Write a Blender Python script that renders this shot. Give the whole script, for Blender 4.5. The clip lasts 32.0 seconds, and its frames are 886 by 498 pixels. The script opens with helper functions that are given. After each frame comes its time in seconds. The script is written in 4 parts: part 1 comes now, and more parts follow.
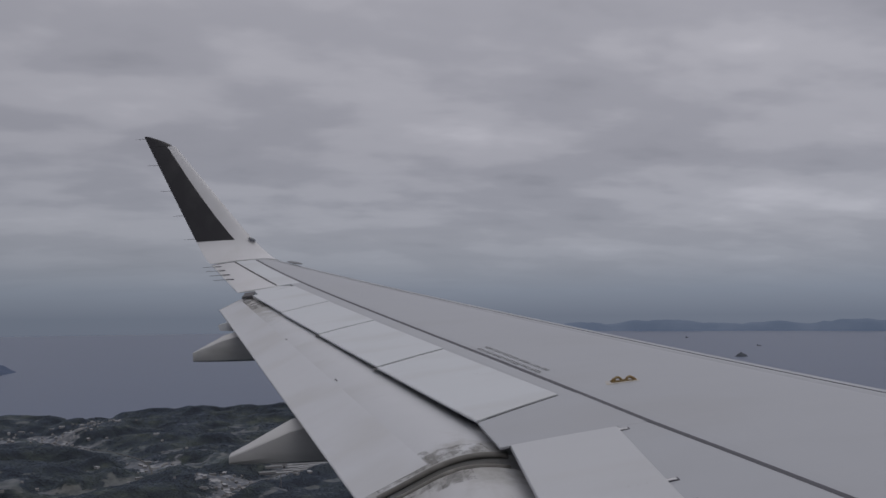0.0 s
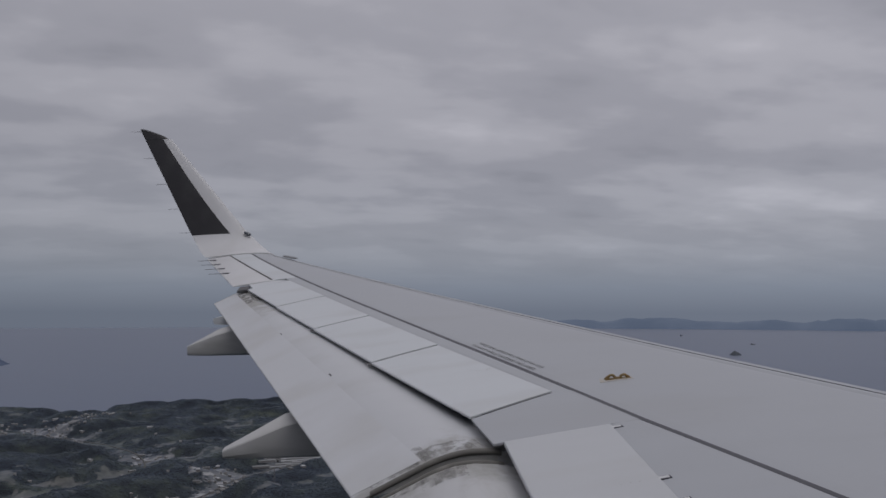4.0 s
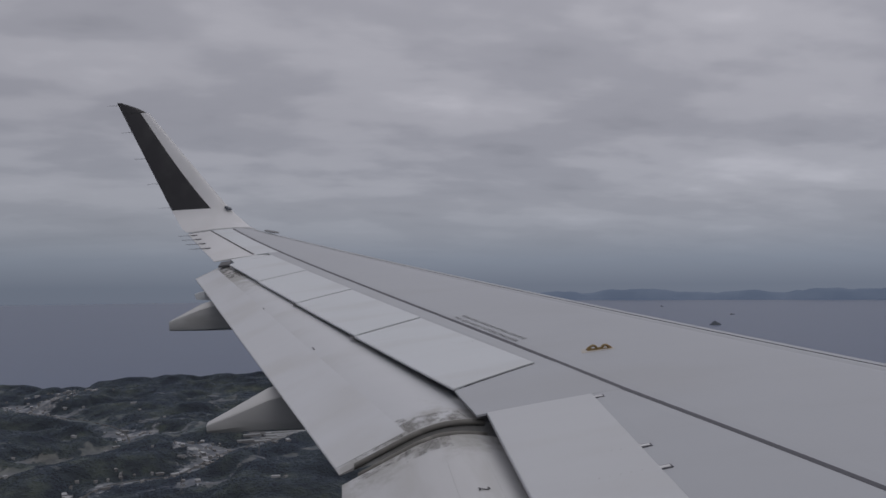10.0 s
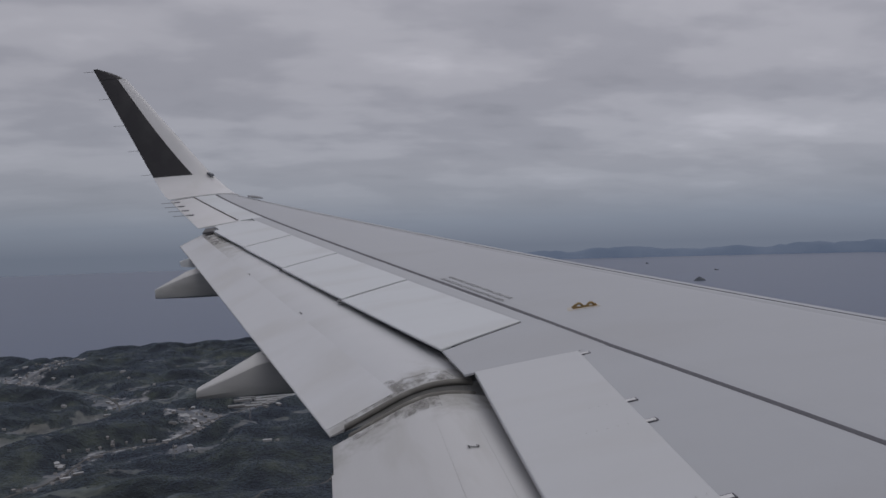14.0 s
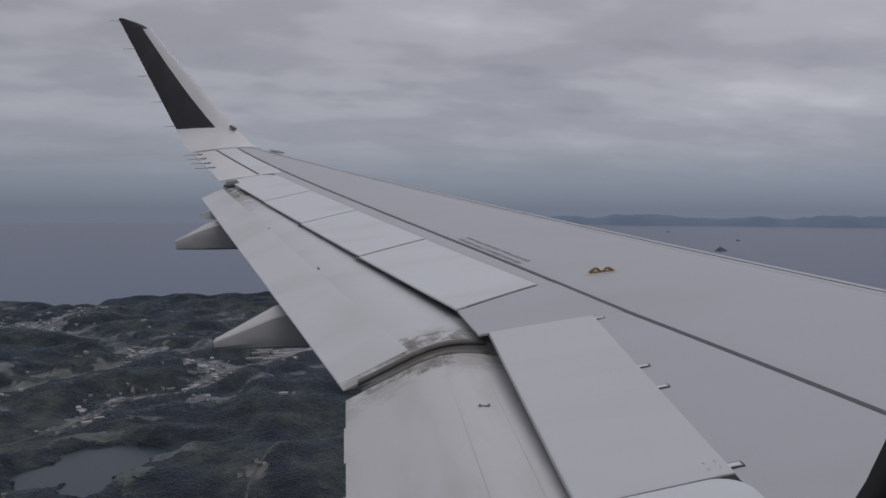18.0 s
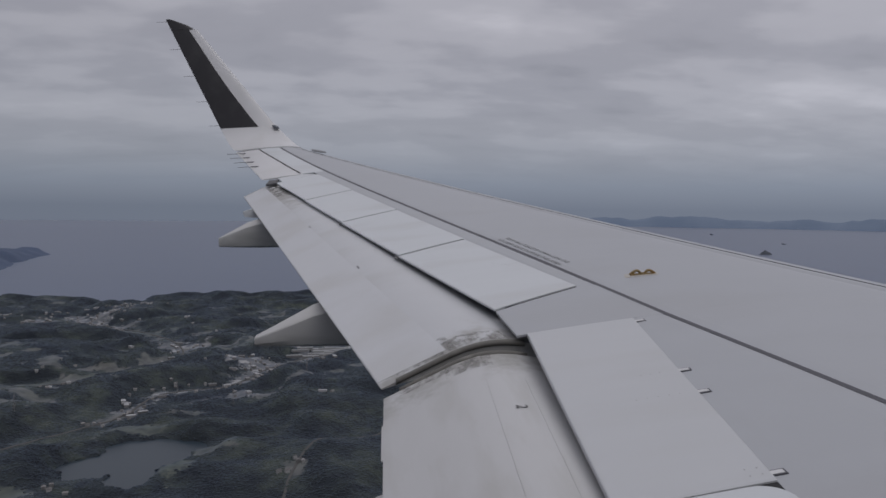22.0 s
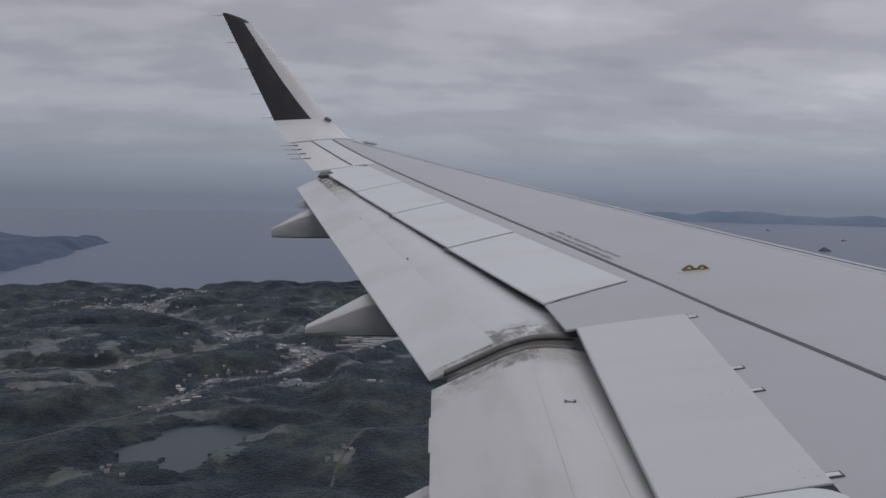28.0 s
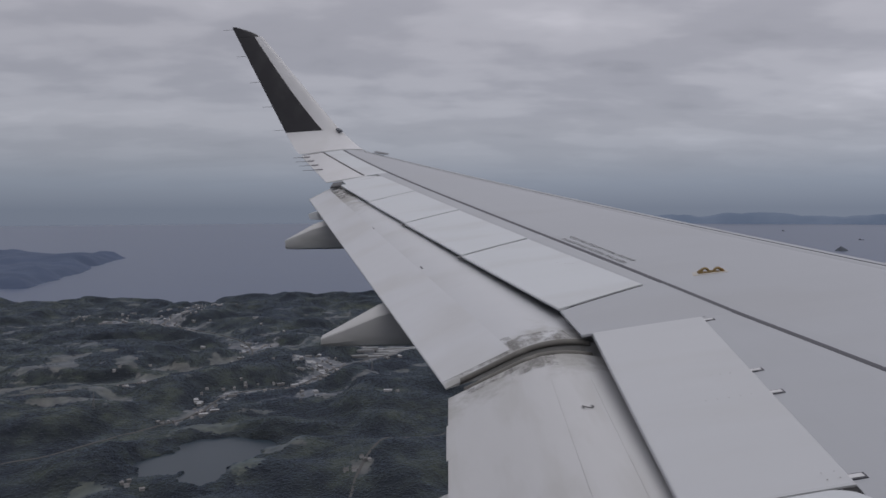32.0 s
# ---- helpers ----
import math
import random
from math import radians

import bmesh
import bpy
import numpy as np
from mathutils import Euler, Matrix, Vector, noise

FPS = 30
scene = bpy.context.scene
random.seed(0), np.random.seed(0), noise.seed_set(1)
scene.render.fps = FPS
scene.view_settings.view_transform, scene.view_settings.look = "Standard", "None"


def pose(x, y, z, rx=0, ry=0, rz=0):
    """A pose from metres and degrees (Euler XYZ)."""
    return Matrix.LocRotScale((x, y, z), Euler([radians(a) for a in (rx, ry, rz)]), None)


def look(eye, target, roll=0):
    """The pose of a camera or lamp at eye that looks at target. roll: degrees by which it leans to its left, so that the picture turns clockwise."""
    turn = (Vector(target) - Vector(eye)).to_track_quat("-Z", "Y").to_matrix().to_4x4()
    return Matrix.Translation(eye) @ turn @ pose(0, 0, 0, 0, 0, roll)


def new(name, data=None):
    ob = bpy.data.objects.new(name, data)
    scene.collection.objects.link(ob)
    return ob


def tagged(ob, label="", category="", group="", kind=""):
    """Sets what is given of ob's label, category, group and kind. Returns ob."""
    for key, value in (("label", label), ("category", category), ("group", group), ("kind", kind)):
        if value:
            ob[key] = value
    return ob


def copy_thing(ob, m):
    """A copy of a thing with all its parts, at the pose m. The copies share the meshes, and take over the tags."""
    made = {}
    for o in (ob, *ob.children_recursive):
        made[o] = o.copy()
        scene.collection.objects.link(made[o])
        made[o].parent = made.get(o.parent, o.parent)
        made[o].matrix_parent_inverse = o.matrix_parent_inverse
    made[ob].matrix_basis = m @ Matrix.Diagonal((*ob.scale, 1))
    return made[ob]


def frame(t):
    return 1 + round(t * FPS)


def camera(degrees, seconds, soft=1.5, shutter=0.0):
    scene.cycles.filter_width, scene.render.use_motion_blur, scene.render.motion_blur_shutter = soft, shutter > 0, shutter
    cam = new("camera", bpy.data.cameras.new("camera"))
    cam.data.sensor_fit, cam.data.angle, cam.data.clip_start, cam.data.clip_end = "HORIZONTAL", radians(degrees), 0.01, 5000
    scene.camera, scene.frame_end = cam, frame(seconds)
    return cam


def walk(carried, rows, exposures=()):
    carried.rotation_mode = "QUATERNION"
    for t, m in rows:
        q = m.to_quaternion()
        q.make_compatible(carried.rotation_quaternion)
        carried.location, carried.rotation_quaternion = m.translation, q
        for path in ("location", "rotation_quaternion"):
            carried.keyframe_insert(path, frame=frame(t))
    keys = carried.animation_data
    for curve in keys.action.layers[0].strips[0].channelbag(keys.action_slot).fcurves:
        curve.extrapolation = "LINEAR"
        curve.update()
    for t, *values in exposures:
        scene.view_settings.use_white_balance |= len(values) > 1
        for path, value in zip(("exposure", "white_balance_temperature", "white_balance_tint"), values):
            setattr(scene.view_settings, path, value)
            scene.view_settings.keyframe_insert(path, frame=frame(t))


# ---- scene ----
import functools

SPAN_ROWS = (
    (0.0, -7.535, 1.601, 1.881, 90.75, 2.50, -7.67),
    (0.5, -7.536, 1.601, 1.883, 90.75, 2.47, -7.69),
    (1.0, -7.536, 1.602, 1.883, 90.75, 2.46, -7.64),
    (1.5, -7.535, 1.601, 1.882, 90.63, 2.44, -7.62),
    (2.0, -7.535, 1.601, 1.882, 90.65, 2.19, -7.60),
    (2.5, -7.535, 1.602, 1.883, 90.85, 2.15, -7.58),
    (4.5, -7.534, 1.601, 1.882, 90.25, 1.89, -8.19),
    (5.0, -7.534, 1.602, 1.883, 90.07, 1.93, -8.36),
    (5.5, -7.534, 1.601, 1.881, 89.93, 1.92, -8.40),
    (6.0, -7.534, 1.601, 1.881, 89.88, 2.42, -8.16),
    (6.5, -7.533, 1.601, 1.882, 89.74, 2.26, -8.06),
    (7.0, -7.533, 1.601, 1.881, 89.58, 2.23, -8.16),
    (7.5, -7.533, 1.601, 1.881, 89.47, 2.10, -8.73),
    (8.0, -7.533, 1.601, 1.881, 89.40, 2.09, -8.75),
    (8.5, -7.532, 1.601, 1.881, 89.30, 2.02, -9.11),
    (9.0, -7.533, 1.601, 1.881, 89.23, 2.02, -9.09),
    (9.5, -7.532, 1.601, 1.880, 88.62, 2.20, -9.07),
    (10.0, -7.531, 1.601, 1.880, 88.48, 2.37, -9.24),
    (10.5, -7.531, 1.601, 1.879, 88.37, 2.65, -9.45),
    (11.0, -7.530, 1.601, 1.879, 88.13, 2.71, -9.59),
    (11.5, -7.531, 1.601, 1.880, 87.70, 2.66, -9.75),
    (12.0, -7.530, 1.600, 1.878, 87.39, 2.66, -9.86),
    (12.5, -7.529, 1.601, 1.878, 87.43, 2.96, -9.99),
    (13.0, -7.528, 1.601, 1.878, 87.43, 2.97, -10.07),
    (13.5, -7.528, 1.602, 1.879, 86.71, 3.33, -10.29),
    (14.0, -7.527, 1.602, 1.877, 85.69, 3.56, -10.33),
    (14.5, -7.526, 1.603, 1.878, 84.81, 4.08, -9.87),
    (16.5, -7.520, 1.603, 1.873, 83.30, 2.90, -9.33),
    (17.0, -7.517, 1.602, 1.870, 83.21, 2.54, -9.34),
    (17.5, -7.517, 1.602, 1.869, 82.85, 2.14, -8.92),
    (18.0, -7.516, 1.601, 1.867, 82.98, 1.74, -8.74),
    (18.5, -7.515, 1.601, 1.866, 83.23, 1.37, -8.73),
    (19.0, -7.514, 1.601, 1.865, 83.19, 1.04, -8.83),
    (19.5, -7.513, 1.600, 1.863, 83.33, 0.75, -8.92),
    (20.0, -7.512, 1.600, 1.862, 83.79, 0.51, -8.89),
    (20.5, -7.513, 1.600, 1.864, 83.53, 0.49, -8.85),
    (21.0, -7.514, 1.600, 1.863, 83.26, 0.75, -8.75),
    (21.5, -7.514, 1.601, 1.865, 83.22, 1.23, -7.39),
    (22.0, -7.514, 1.601, 1.865, 83.08, 1.48, -5.86),
    (22.5, -7.515, 1.601, 1.865, 83.78, 1.33, -5.18),
    (23.0, -7.514, 1.600, 1.864, 83.73, 1.18, -5.13),
    (23.5, -7.514, 1.601, 1.864, 83.42, 1.24, -5.48),
    (24.0, -7.516, 1.601, 1.866, 83.00, 1.26, -4.93),
    (24.5, -7.515, 1.601, 1.865, 83.42, 1.67, -4.06),
    (25.0, -7.514, 1.601, 1.864, 83.51, 1.87, -3.52),
    (25.5, -7.514, 1.601, 1.865, 83.54, 1.74, -3.22),
    (27.5, -7.514, 1.601, 1.864, 82.95, 1.13, -2.80),
    (28.0, -7.514, 1.601, 1.865, 82.63, 1.25, -2.26),
    (28.5, -7.514, 1.600, 1.863, 82.57, 1.44, -1.80),
    (29.0, -7.515, 1.601, 1.866, 82.49, 1.39, -1.88),
    (29.5, -7.514, 1.601, 1.864, 82.45, 1.77, -1.71),
    (30.0, -7.514, 1.600, 1.864, 82.46, 1.89, -2.01),
    (30.5, -7.513, 1.600, 1.863, 82.70, 2.01, -2.01),
    (31.0, -7.514, 1.601, 1.864, 83.12, 2.03, -2.05),
    (31.5, -7.513, 1.600, 1.863, 83.16, 2.14, -1.79),
    (32.0, -7.514, 1.600, 1.864, 83.24, 2.64, -1.45),
)
# attitude of the airplane over the ground: a slight bank and a nose-up trim
ALTITUDE = 90.0
FORE = Vector((0.99899345, -0.00296745, -0.04475796))
OUT = Vector((0.0, 0.99780937, -0.06615476))
UP = Vector((0.04485623, 0.06608817, 0.99680503))
AIR = Matrix.Translation((0, 0, ALTITUDE - 2.0)) @ Matrix((FORE, OUT, UP)).to_4x4()

cam = camera(58.03, 32.0, soft=1.6)
walk(cam, [(t, AIR @ pose(x, y, z, rx, ry, rz)) for t, x, y, z, rx, ry, rz in SPAN_ROWS],
     exposures=[(0.0, -0.20), (11.0, -0.18), (16.0, -0.09), (22.0, -0.05), (27.0, 0.03), (32.0, 0.05)])

# ---- world: closed grey cloud deck over hazy distance, one very wide weak sun ----
world = bpy.data.worlds.new("overcast")
scene.world = world
world.use_nodes = True
wn, wl = world.node_tree.nodes, world.node_tree.links
wn.clear()


def wnode(kind, **inputs):
    n = wn.new(kind)
    for k, val in inputs.items():
        n.inputs[k].default_value = val
    return n


def wmath(op, a, b=None, clamp=False):
    n = wn.new("ShaderNodeMath")
    n.operation, n.use_clamp = op, clamp
    for i, val in enumerate((a, b)):
        if val is None:
            continue
        if isinstance(val, (int, float)):
            n.inputs[i].default_value = val
        else:
            wl.new(val, n.inputs[i])
    return n.outputs[0]


def ramp_of(node, stops):
    cr = node.color_ramp
    while len(cr.elements) < len(stops):
        cr.elements.new(0.5)
    for el, (p, c) in zip(cr.elements, stops):
        el.position, el.color = p, (*c, 1)
    return node


w_co = wn.new("ShaderNodeTexCoord")
w_sep = wn.new("ShaderNodeSeparateXYZ")
wl.new(w_co.outputs["Generated"], w_sep.inputs[0])
w_z = w_sep.outputs["Z"]
# directions carried up to a flat cloud deck, so that the banks crowd together towards the horizon
w_den = wmath("ADD", wmath("MAXIMUM", w_z, 0.0), 0.20)
w_vec = wn.new("ShaderNodeCombineXYZ")
wl.new(wmath("MULTIPLY", wmath("DIVIDE", w_sep.outputs["X"], w_den), 0.75), w_vec.inputs[0])
wl.new(wmath("DIVIDE", w_sep.outputs["Y"], w_den), w_vec.inputs[1])
w_big = wnode("ShaderNodeTexNoise", Scale=1.25, Detail=6.0, Roughness=0.52, Distortion=0.15)
w_mid = wnode("ShaderNodeTexNoise", Scale=3.8, Detail=3.5, Roughness=0.50, Distortion=0.1)
for n in (w_big, w_mid):
    wl.new(w_vec.outputs[0], n.inputs["Vector"])
# long thin rolls across the view, under the larger banks
w_long = wn.new("ShaderNodeCombineXYZ")
wl.new(wmath("MULTIPLY", wmath("DIVIDE", w_sep.outputs["X"], w_den), 0.32), w_long.inputs[0])
wl.new(wmath("DIVIDE", w_sep.outputs["Y"], w_den), w_long.inputs[1])
w_roll = wnode("ShaderNodeTexNoise", Scale=3.4, Detail=2.5, Roughness=0.45, Distortion=0.1)
wl.new(w_long.outputs[0], w_roll.inputs["Vector"])
w_sum = wmath("ADD", wmath("MULTIPLY", w_big.outputs["Fac"], 0.54), wmath("ADD", wmath("MULTIPLY", w_mid.outputs["Fac"], 0.26), wmath("MULTIPLY", w_roll.outputs["Fac"], 0.20)))
w_cloud = ramp_of(wn.new("ShaderNodeValToRGB"), [(0.35, (0.72, 0.725, 0.745)), (0.46, (0.89, 0.89, 0.905)), (0.54, (1.07, 1.065, 1.065)), (0.65, (1.34, 1.325, 1.31))])
w_cloud.color_ramp.interpolation = "EASE"
wl.new(w_sum, w_cloud.inputs[0])
w_base = ramp_of(wn.new("ShaderNodeValToRGB"), [(0.0, (0.146, 0.171, 0.226)), (0.03, (0.200, 0.228, 0.290)), (0.065, (0.272, 0.287, 0.338)), (0.10, (0.322, 0.330, 0.376)),
                                               (0.2, (0.340, 0.340, 0.382)), (0.42, (0.43, 0.425, 0.468)), (1.0, (0.76, 0.75, 0.80))])
wl.new(wmath("MAXIMUM", w_z, 0.0), w_base.inputs[0])
w_fade = wmath("MULTIPLY", wmath("SUBTRACT", w_z, 0.015), 9.0, clamp=True)
w_tint = wn.new("ShaderNodeMix")
w_tint.data_type = "RGBA"
w_tint.inputs[6].default_value = (1, 1, 1, 1)
wl.new(w_fade, w_tint.inputs[0])
wl.new(w_cloud.outputs[0], w_tint.inputs[7])
w_mul = wn.new("ShaderNodeMix")
w_mul.data_type, w_mul.blend_type = "RGBA", "MULTIPLY"
w_mul.inputs[0].default_value = 1
wl.new(w_base.outputs[0], w_mul.inputs[6])
wl.new(w_tint.outputs[2], w_mul.inputs[7])
# thinner cloud ahead of the airplane than behind it
w_ahead = wn.new("ShaderNodeVectorMath")
w_ahead.operation = "SCALE"
wl.new(w_mul.outputs[2], w_ahead.inputs[0])
wl.new(wmath("ADD", wmath("MULTIPLY", w_sep.outputs["X"], 0.13), 1.035), w_ahead.inputs["Scale"])
SUN_ELEVATION, SUN_TURN = radians(48), radians(150)
w_sky = wn.new("ShaderNodeTexSky")
w_sky.sky_type, w_sky.sun_disc = "NISHITA", False
w_sky.sun_elevation, w_sky.sun_rotation = SUN_ELEVATION, SUN_TURN
w_bg1, w_bg2, w_add, w_out = (wn.new(k) for k in ("ShaderNodeBackground", "ShaderNodeBackground", "ShaderNodeAddShader", "ShaderNodeOutputWorld"))
wl.new(w_ahead.outputs[0], w_bg1.inputs[0])
wl.new(w_sky.outputs[0], w_bg2.inputs[0])
w_bg1.inputs[1].default_value, w_bg2.inputs[1].default_value = 1.0, 0.004
wl.new(w_bg1.outputs[0], w_add.inputs[0])
wl.new(w_bg2.outputs[0], w_add.inputs[1])
wl.new(w_add.outputs[0], w_out.inputs[0])

sun = new("sun", bpy.data.lights.new("sun", "SUN"))
sun.data.energy, sun.data.angle, sun.data.color = 0.5, radians(40), (1.0, 0.97, 0.93)
sun.matrix_world = look((0, 0, 400), (0 - math.sin(SUN_TURN) * 300, 0 - math.cos(SUN_TURN) * 300, 400 - math.tan(SUN_ELEVATION) * 300))


# ---- materials ----
def surface(name, base, rough=0.5, metal=0.0, grain=8.0, spread=0.06, patch=0.7, dirt=None, dirt_amount=0.0, dirt_scale=1.5, stretch=(1, 1, 1), bump=0.0, bump_scale=40.0, per_object=0.0, coat=0.0):
    """Two scales of tone over the base colour, dirt with edges of its own, and fine relief."""
    m = bpy.data.materials.new(name)
    m.use_nodes = True
    n, l = m.node_tree.nodes, m.node_tree.links
    p = n["Principled BSDF"]
    p.inputs["Roughness"].default_value, p.inputs["Metallic"].default_value = rough, metal
    if coat:
        p.inputs["Coat Weight"].default_value, p.inputs["Coat Roughness"].default_value = coat, 0.12
    co = n.new("ShaderNodeTexCoord")
    mp = n.new("ShaderNodeMapping")
    mp.inputs["Scale"].default_value = stretch
    l.new(co.outputs["Object"], mp.inputs[0])

    def noise_at(scale, detail):
        t = n.new("ShaderNodeTexNoise")
        t.inputs["Scale"].default_value, t.inputs["Detail"].default_value = scale, detail
        l.new(mp.outputs[0], t.inputs["Vector"])
        return t.outputs["Fac"]

    def mixed(fac, a, b):
        x = n.new("ShaderNodeMix")
        x.data_type = "RGBA"
        for i, val in ((0, fac), (6, a), (7, b)):
            if isinstance(val, tuple):
                x.inputs[i].default_value = (*val, 1)
            elif isinstance(val, float):
                x.inputs[i].default_value = val
            else:
                l.new(val, x.inputs[i])
        return x.outputs[2]

    lo = tuple(c * (1 - spread) for c in base)
    hi = tuple(min(1.0, c * (1 + spread)) for c in base)
    colour = mixed(0.5, mixed(noise_at(grain, 6), lo, hi), mixed(noise_at(patch, 3), lo, hi))
    if dirt:
        r = n.new("ShaderNodeValToRGB")
        ramp_of(r, [(0.5, (0, 0, 0)), (0.68, (dirt_amount,) * 3)])
        l.new(noise_at(dirt_scale, 7), r.inputs[0])
        colour = mixed(r.outputs[0], colour, dirt)
    if per_object:
        info, hs, mm = n.new("ShaderNodeObjectInfo"), n.new("ShaderNodeHueSaturation"), n.new("ShaderNodeMapRange")
        mm.inputs[3].default_value, mm.inputs[4].default_value = 1 - per_object, 1 + per_object
        l.new(info.outputs["Random"], mm.inputs[0])
        l.new(mm.outputs[0], hs.inputs["Value"])
        l.new(colour, hs.inputs["Color"])
        colour = hs.outputs[0]
    l.new(colour, p.inputs["Base Color"])
    if bump:
        b = n.new("ShaderNodeBump")
        b.inputs["Strength"].default_value, b.inputs["Distance"].default_value = bump, 0.02
        l.new(noise_at(bump_scale, 5), b.inputs["Height"])
        l.new(b.outputs[0], p.inputs["Normal"])
    return m


grey_paint = surface("grey_wing_paint", (0.352, 0.365, 0.392), 0.42, grain=3, spread=0.05, dirt=(0.31, 0.31, 0.32), dirt_amount=0.30, dirt_scale=0.9, stretch=(0.6, 1.6, 1), bump=0.02, bump_scale=3)
panel_paint = surface("pale_panel_paint", (0.515, 0.537, 0.562), 0.40, grain=4, spread=0.045, dirt=(0.40, 0.40, 0.40), dirt_amount=0.35, dirt_scale=1.3, stretch=(0.5, 2, 1), bump=0.02, bump_scale=3)
inboard_paint = surface("inboard_panel_paint", (0.458, 0.470, 0.492), 0.40, grain=4, spread=0.05, dirt=(0.40, 0.40, 0.40), dirt_amount=0.25, dirt_scale=1.6, stretch=(0.5, 2, 1), bump=0.02, bump_scale=3)
flap_paint = surface("worn_flap_paint", (0.495, 0.505, 0.528), 0.45, grain=5, spread=0.06, dirt=(0.37, 0.368, 0.36), dirt_amount=0.45, dirt_scale=1.1, stretch=(0.6, 1.3, 1), bump=0.03, bump_scale=6)


def add_scuffs(m, y_mid, reach, tone):
    """Flaking grey scuffs that gather round y_mid on the flaps."""
    n, l = m.node_tree.nodes, m.node_tree.links
    p = n["Principled BSDF"]
    old = p.inputs["Base Color"].links[0].from_socket
    co, sx, tx = n.new("ShaderNodeTexCoord"), n.new("ShaderNodeSeparateXYZ"), n.new("ShaderNodeTexNoise")
    l.new(co.outputs["Object"], sx.inputs[0])
    l.new(co.outputs["Object"], tx.inputs["Vector"])
    tx.inputs["Scale"].default_value, tx.inputs["Detail"].default_value, tx.inputs["Roughness"].default_value = 4.5, 8, 0.65

    def op(kind, a, b=None, clamp=False):
        q = n.new("ShaderNodeMath")
        q.operation, q.use_clamp = kind, clamp
        for i, val in enumerate((a, b)):
            if isinstance(val, float):
                q.inputs[i].default_value = val
            elif val is not None:
                l.new(val, q.inputs[i])
        return q.outputs[0]

    near = op("SUBTRACT", 1.0, op("DIVIDE", op("ABSOLUTE", op("SUBTRACT", sx.outputs["Y"], y_mid)), reach), True)
    mask = op("MULTIPLY", op("SUBTRACT", op("ADD", tx.outputs["Fac"], op("MULTIPLY", near, 0.30)), 0.60), 5.0, True)
    mask = op("MULTIPLY", mask, op("MULTIPLY", near, 1.6, True))
    x = n.new("ShaderNodeMix")
    x.data_type = "RGBA"
    l.new(op("MULTIPLY", mask, 0.8), x.inputs[0])
    l.new(old, x.inputs[6])
    x.inputs[7].default_value = (*tone, 1)
    l.new(x.outputs[2], p.inputs["Base Color"])


rear_paint = surface("pale_flap_paint", (0.530, 0.541, 0.566), 0.45, grain=5, spread=0.05, dirt=(0.42, 0.415, 0.405), dirt_amount=0.4, dirt_scale=1.2, stretch=(0.6, 1.3, 1), bump=0.03, bump_scale=6)
inner_paint = surface("worn_inboard_flap_paint", (0.475, 0.478, 0.488), 0.46, grain=5, spread=0.07, dirt=(0.385, 0.382, 0.37), dirt_amount=0.55, dirt_scale=2.6, stretch=(2.2, 0.45, 1), bump=0.03, bump_scale=6)
add_scuffs(inner_paint, 6.40, 0.55, (0.27, 0.265, 0.25))
add_scuffs(flap_paint, 6.45, 0.60, (0.27, 0.265, 0.25))
add_scuffs(flap_paint, 12.5, 1.5, (0.27, 0.262, 0.245))
white_paint = surface("white_paint", (0.56, 0.56, 0.575), 0.38, grain=3, spread=0.04, dirt=(0.42, 0.42, 0.40), dirt_amount=0.3, dirt_scale=2)
fuselage_paint = surface("fuselage_paint", (0.20, 0.20, 0.21), 0.4, grain=3, spread=0.05, dirt=(0.16, 0.16, 0.16), dirt_amount=0.3, dirt_scale=1.2)
fairing_paint = surface("fairing_paint", (0.46, 0.46, 0.46), 0.45, grain=4, spread=0.06, dirt=(0.25, 0.25, 0.24), dirt_amount=0.5, dirt_scale=2.2, stretch=(0.5, 1, 2))
black_paint = surface("black_winglet_paint", (0.014, 0.013, 0.016), 0.33, grain=6, spread=0.2, dirt=(0.05, 0.05, 0.05), dirt_amount=0.3, dirt_scale=2.5)
dark_metal = surface("dark_structure", (0.075, 0.075, 0.08), 0.6, grain=6, spread=0.25)
slat_end_mat = surface("slat_end_seal", (0.15, 0.155, 0.165), 0.5)
gap_mat = surface("gap_shade", (0.022, 0.022, 0.024), 0.8)
sealant = surface("dark_sealant", (0.060, 0.060, 0.073), 0.55, grain=12, spread=0.15)
rubber = surface("grimy_rubber_seal", (0.13, 0.125, 0.115), 0.7, grain=14, spread=0.3, dirt=(0.32, 0.31, 0.29), dirt_amount=0.7, dirt_scale=5)
grime = surface("grime_patch", (0.34, 0.335, 0.325), 0.5, grain=22, spread=0.14, dirt=(0.19, 0.187, 0.18), dirt_amount=0.9, dirt_scale=11)


def add_flakes(m, scale, cover):
    """Leaves the coat only where its own noise is high, with ragged edges."""
    n, l = m.node_tree.nodes, m.node_tree.links
    co, tx, mr = n.new("ShaderNodeTexCoord"), n.new("ShaderNodeTexNoise"), n.new("ShaderNodeMapRange")
    tx.inputs["Scale"].default_value, tx.inputs["Detail"].default_value, tx.inputs["Roughness"].default_value = scale, 7, 0.62
    l.new(co.outputs["Object"], tx.inputs["Vector"])
    mr.inputs[1].default_value, mr.inputs[2].default_value, mr.inputs[4].default_value = cover, cover + 0.22, 0.5
    l.new(tx.outputs["Fac"], mr.inputs[0])
    l.new(mr.outputs[0], n["Principled BSDF"].inputs["Alpha"])


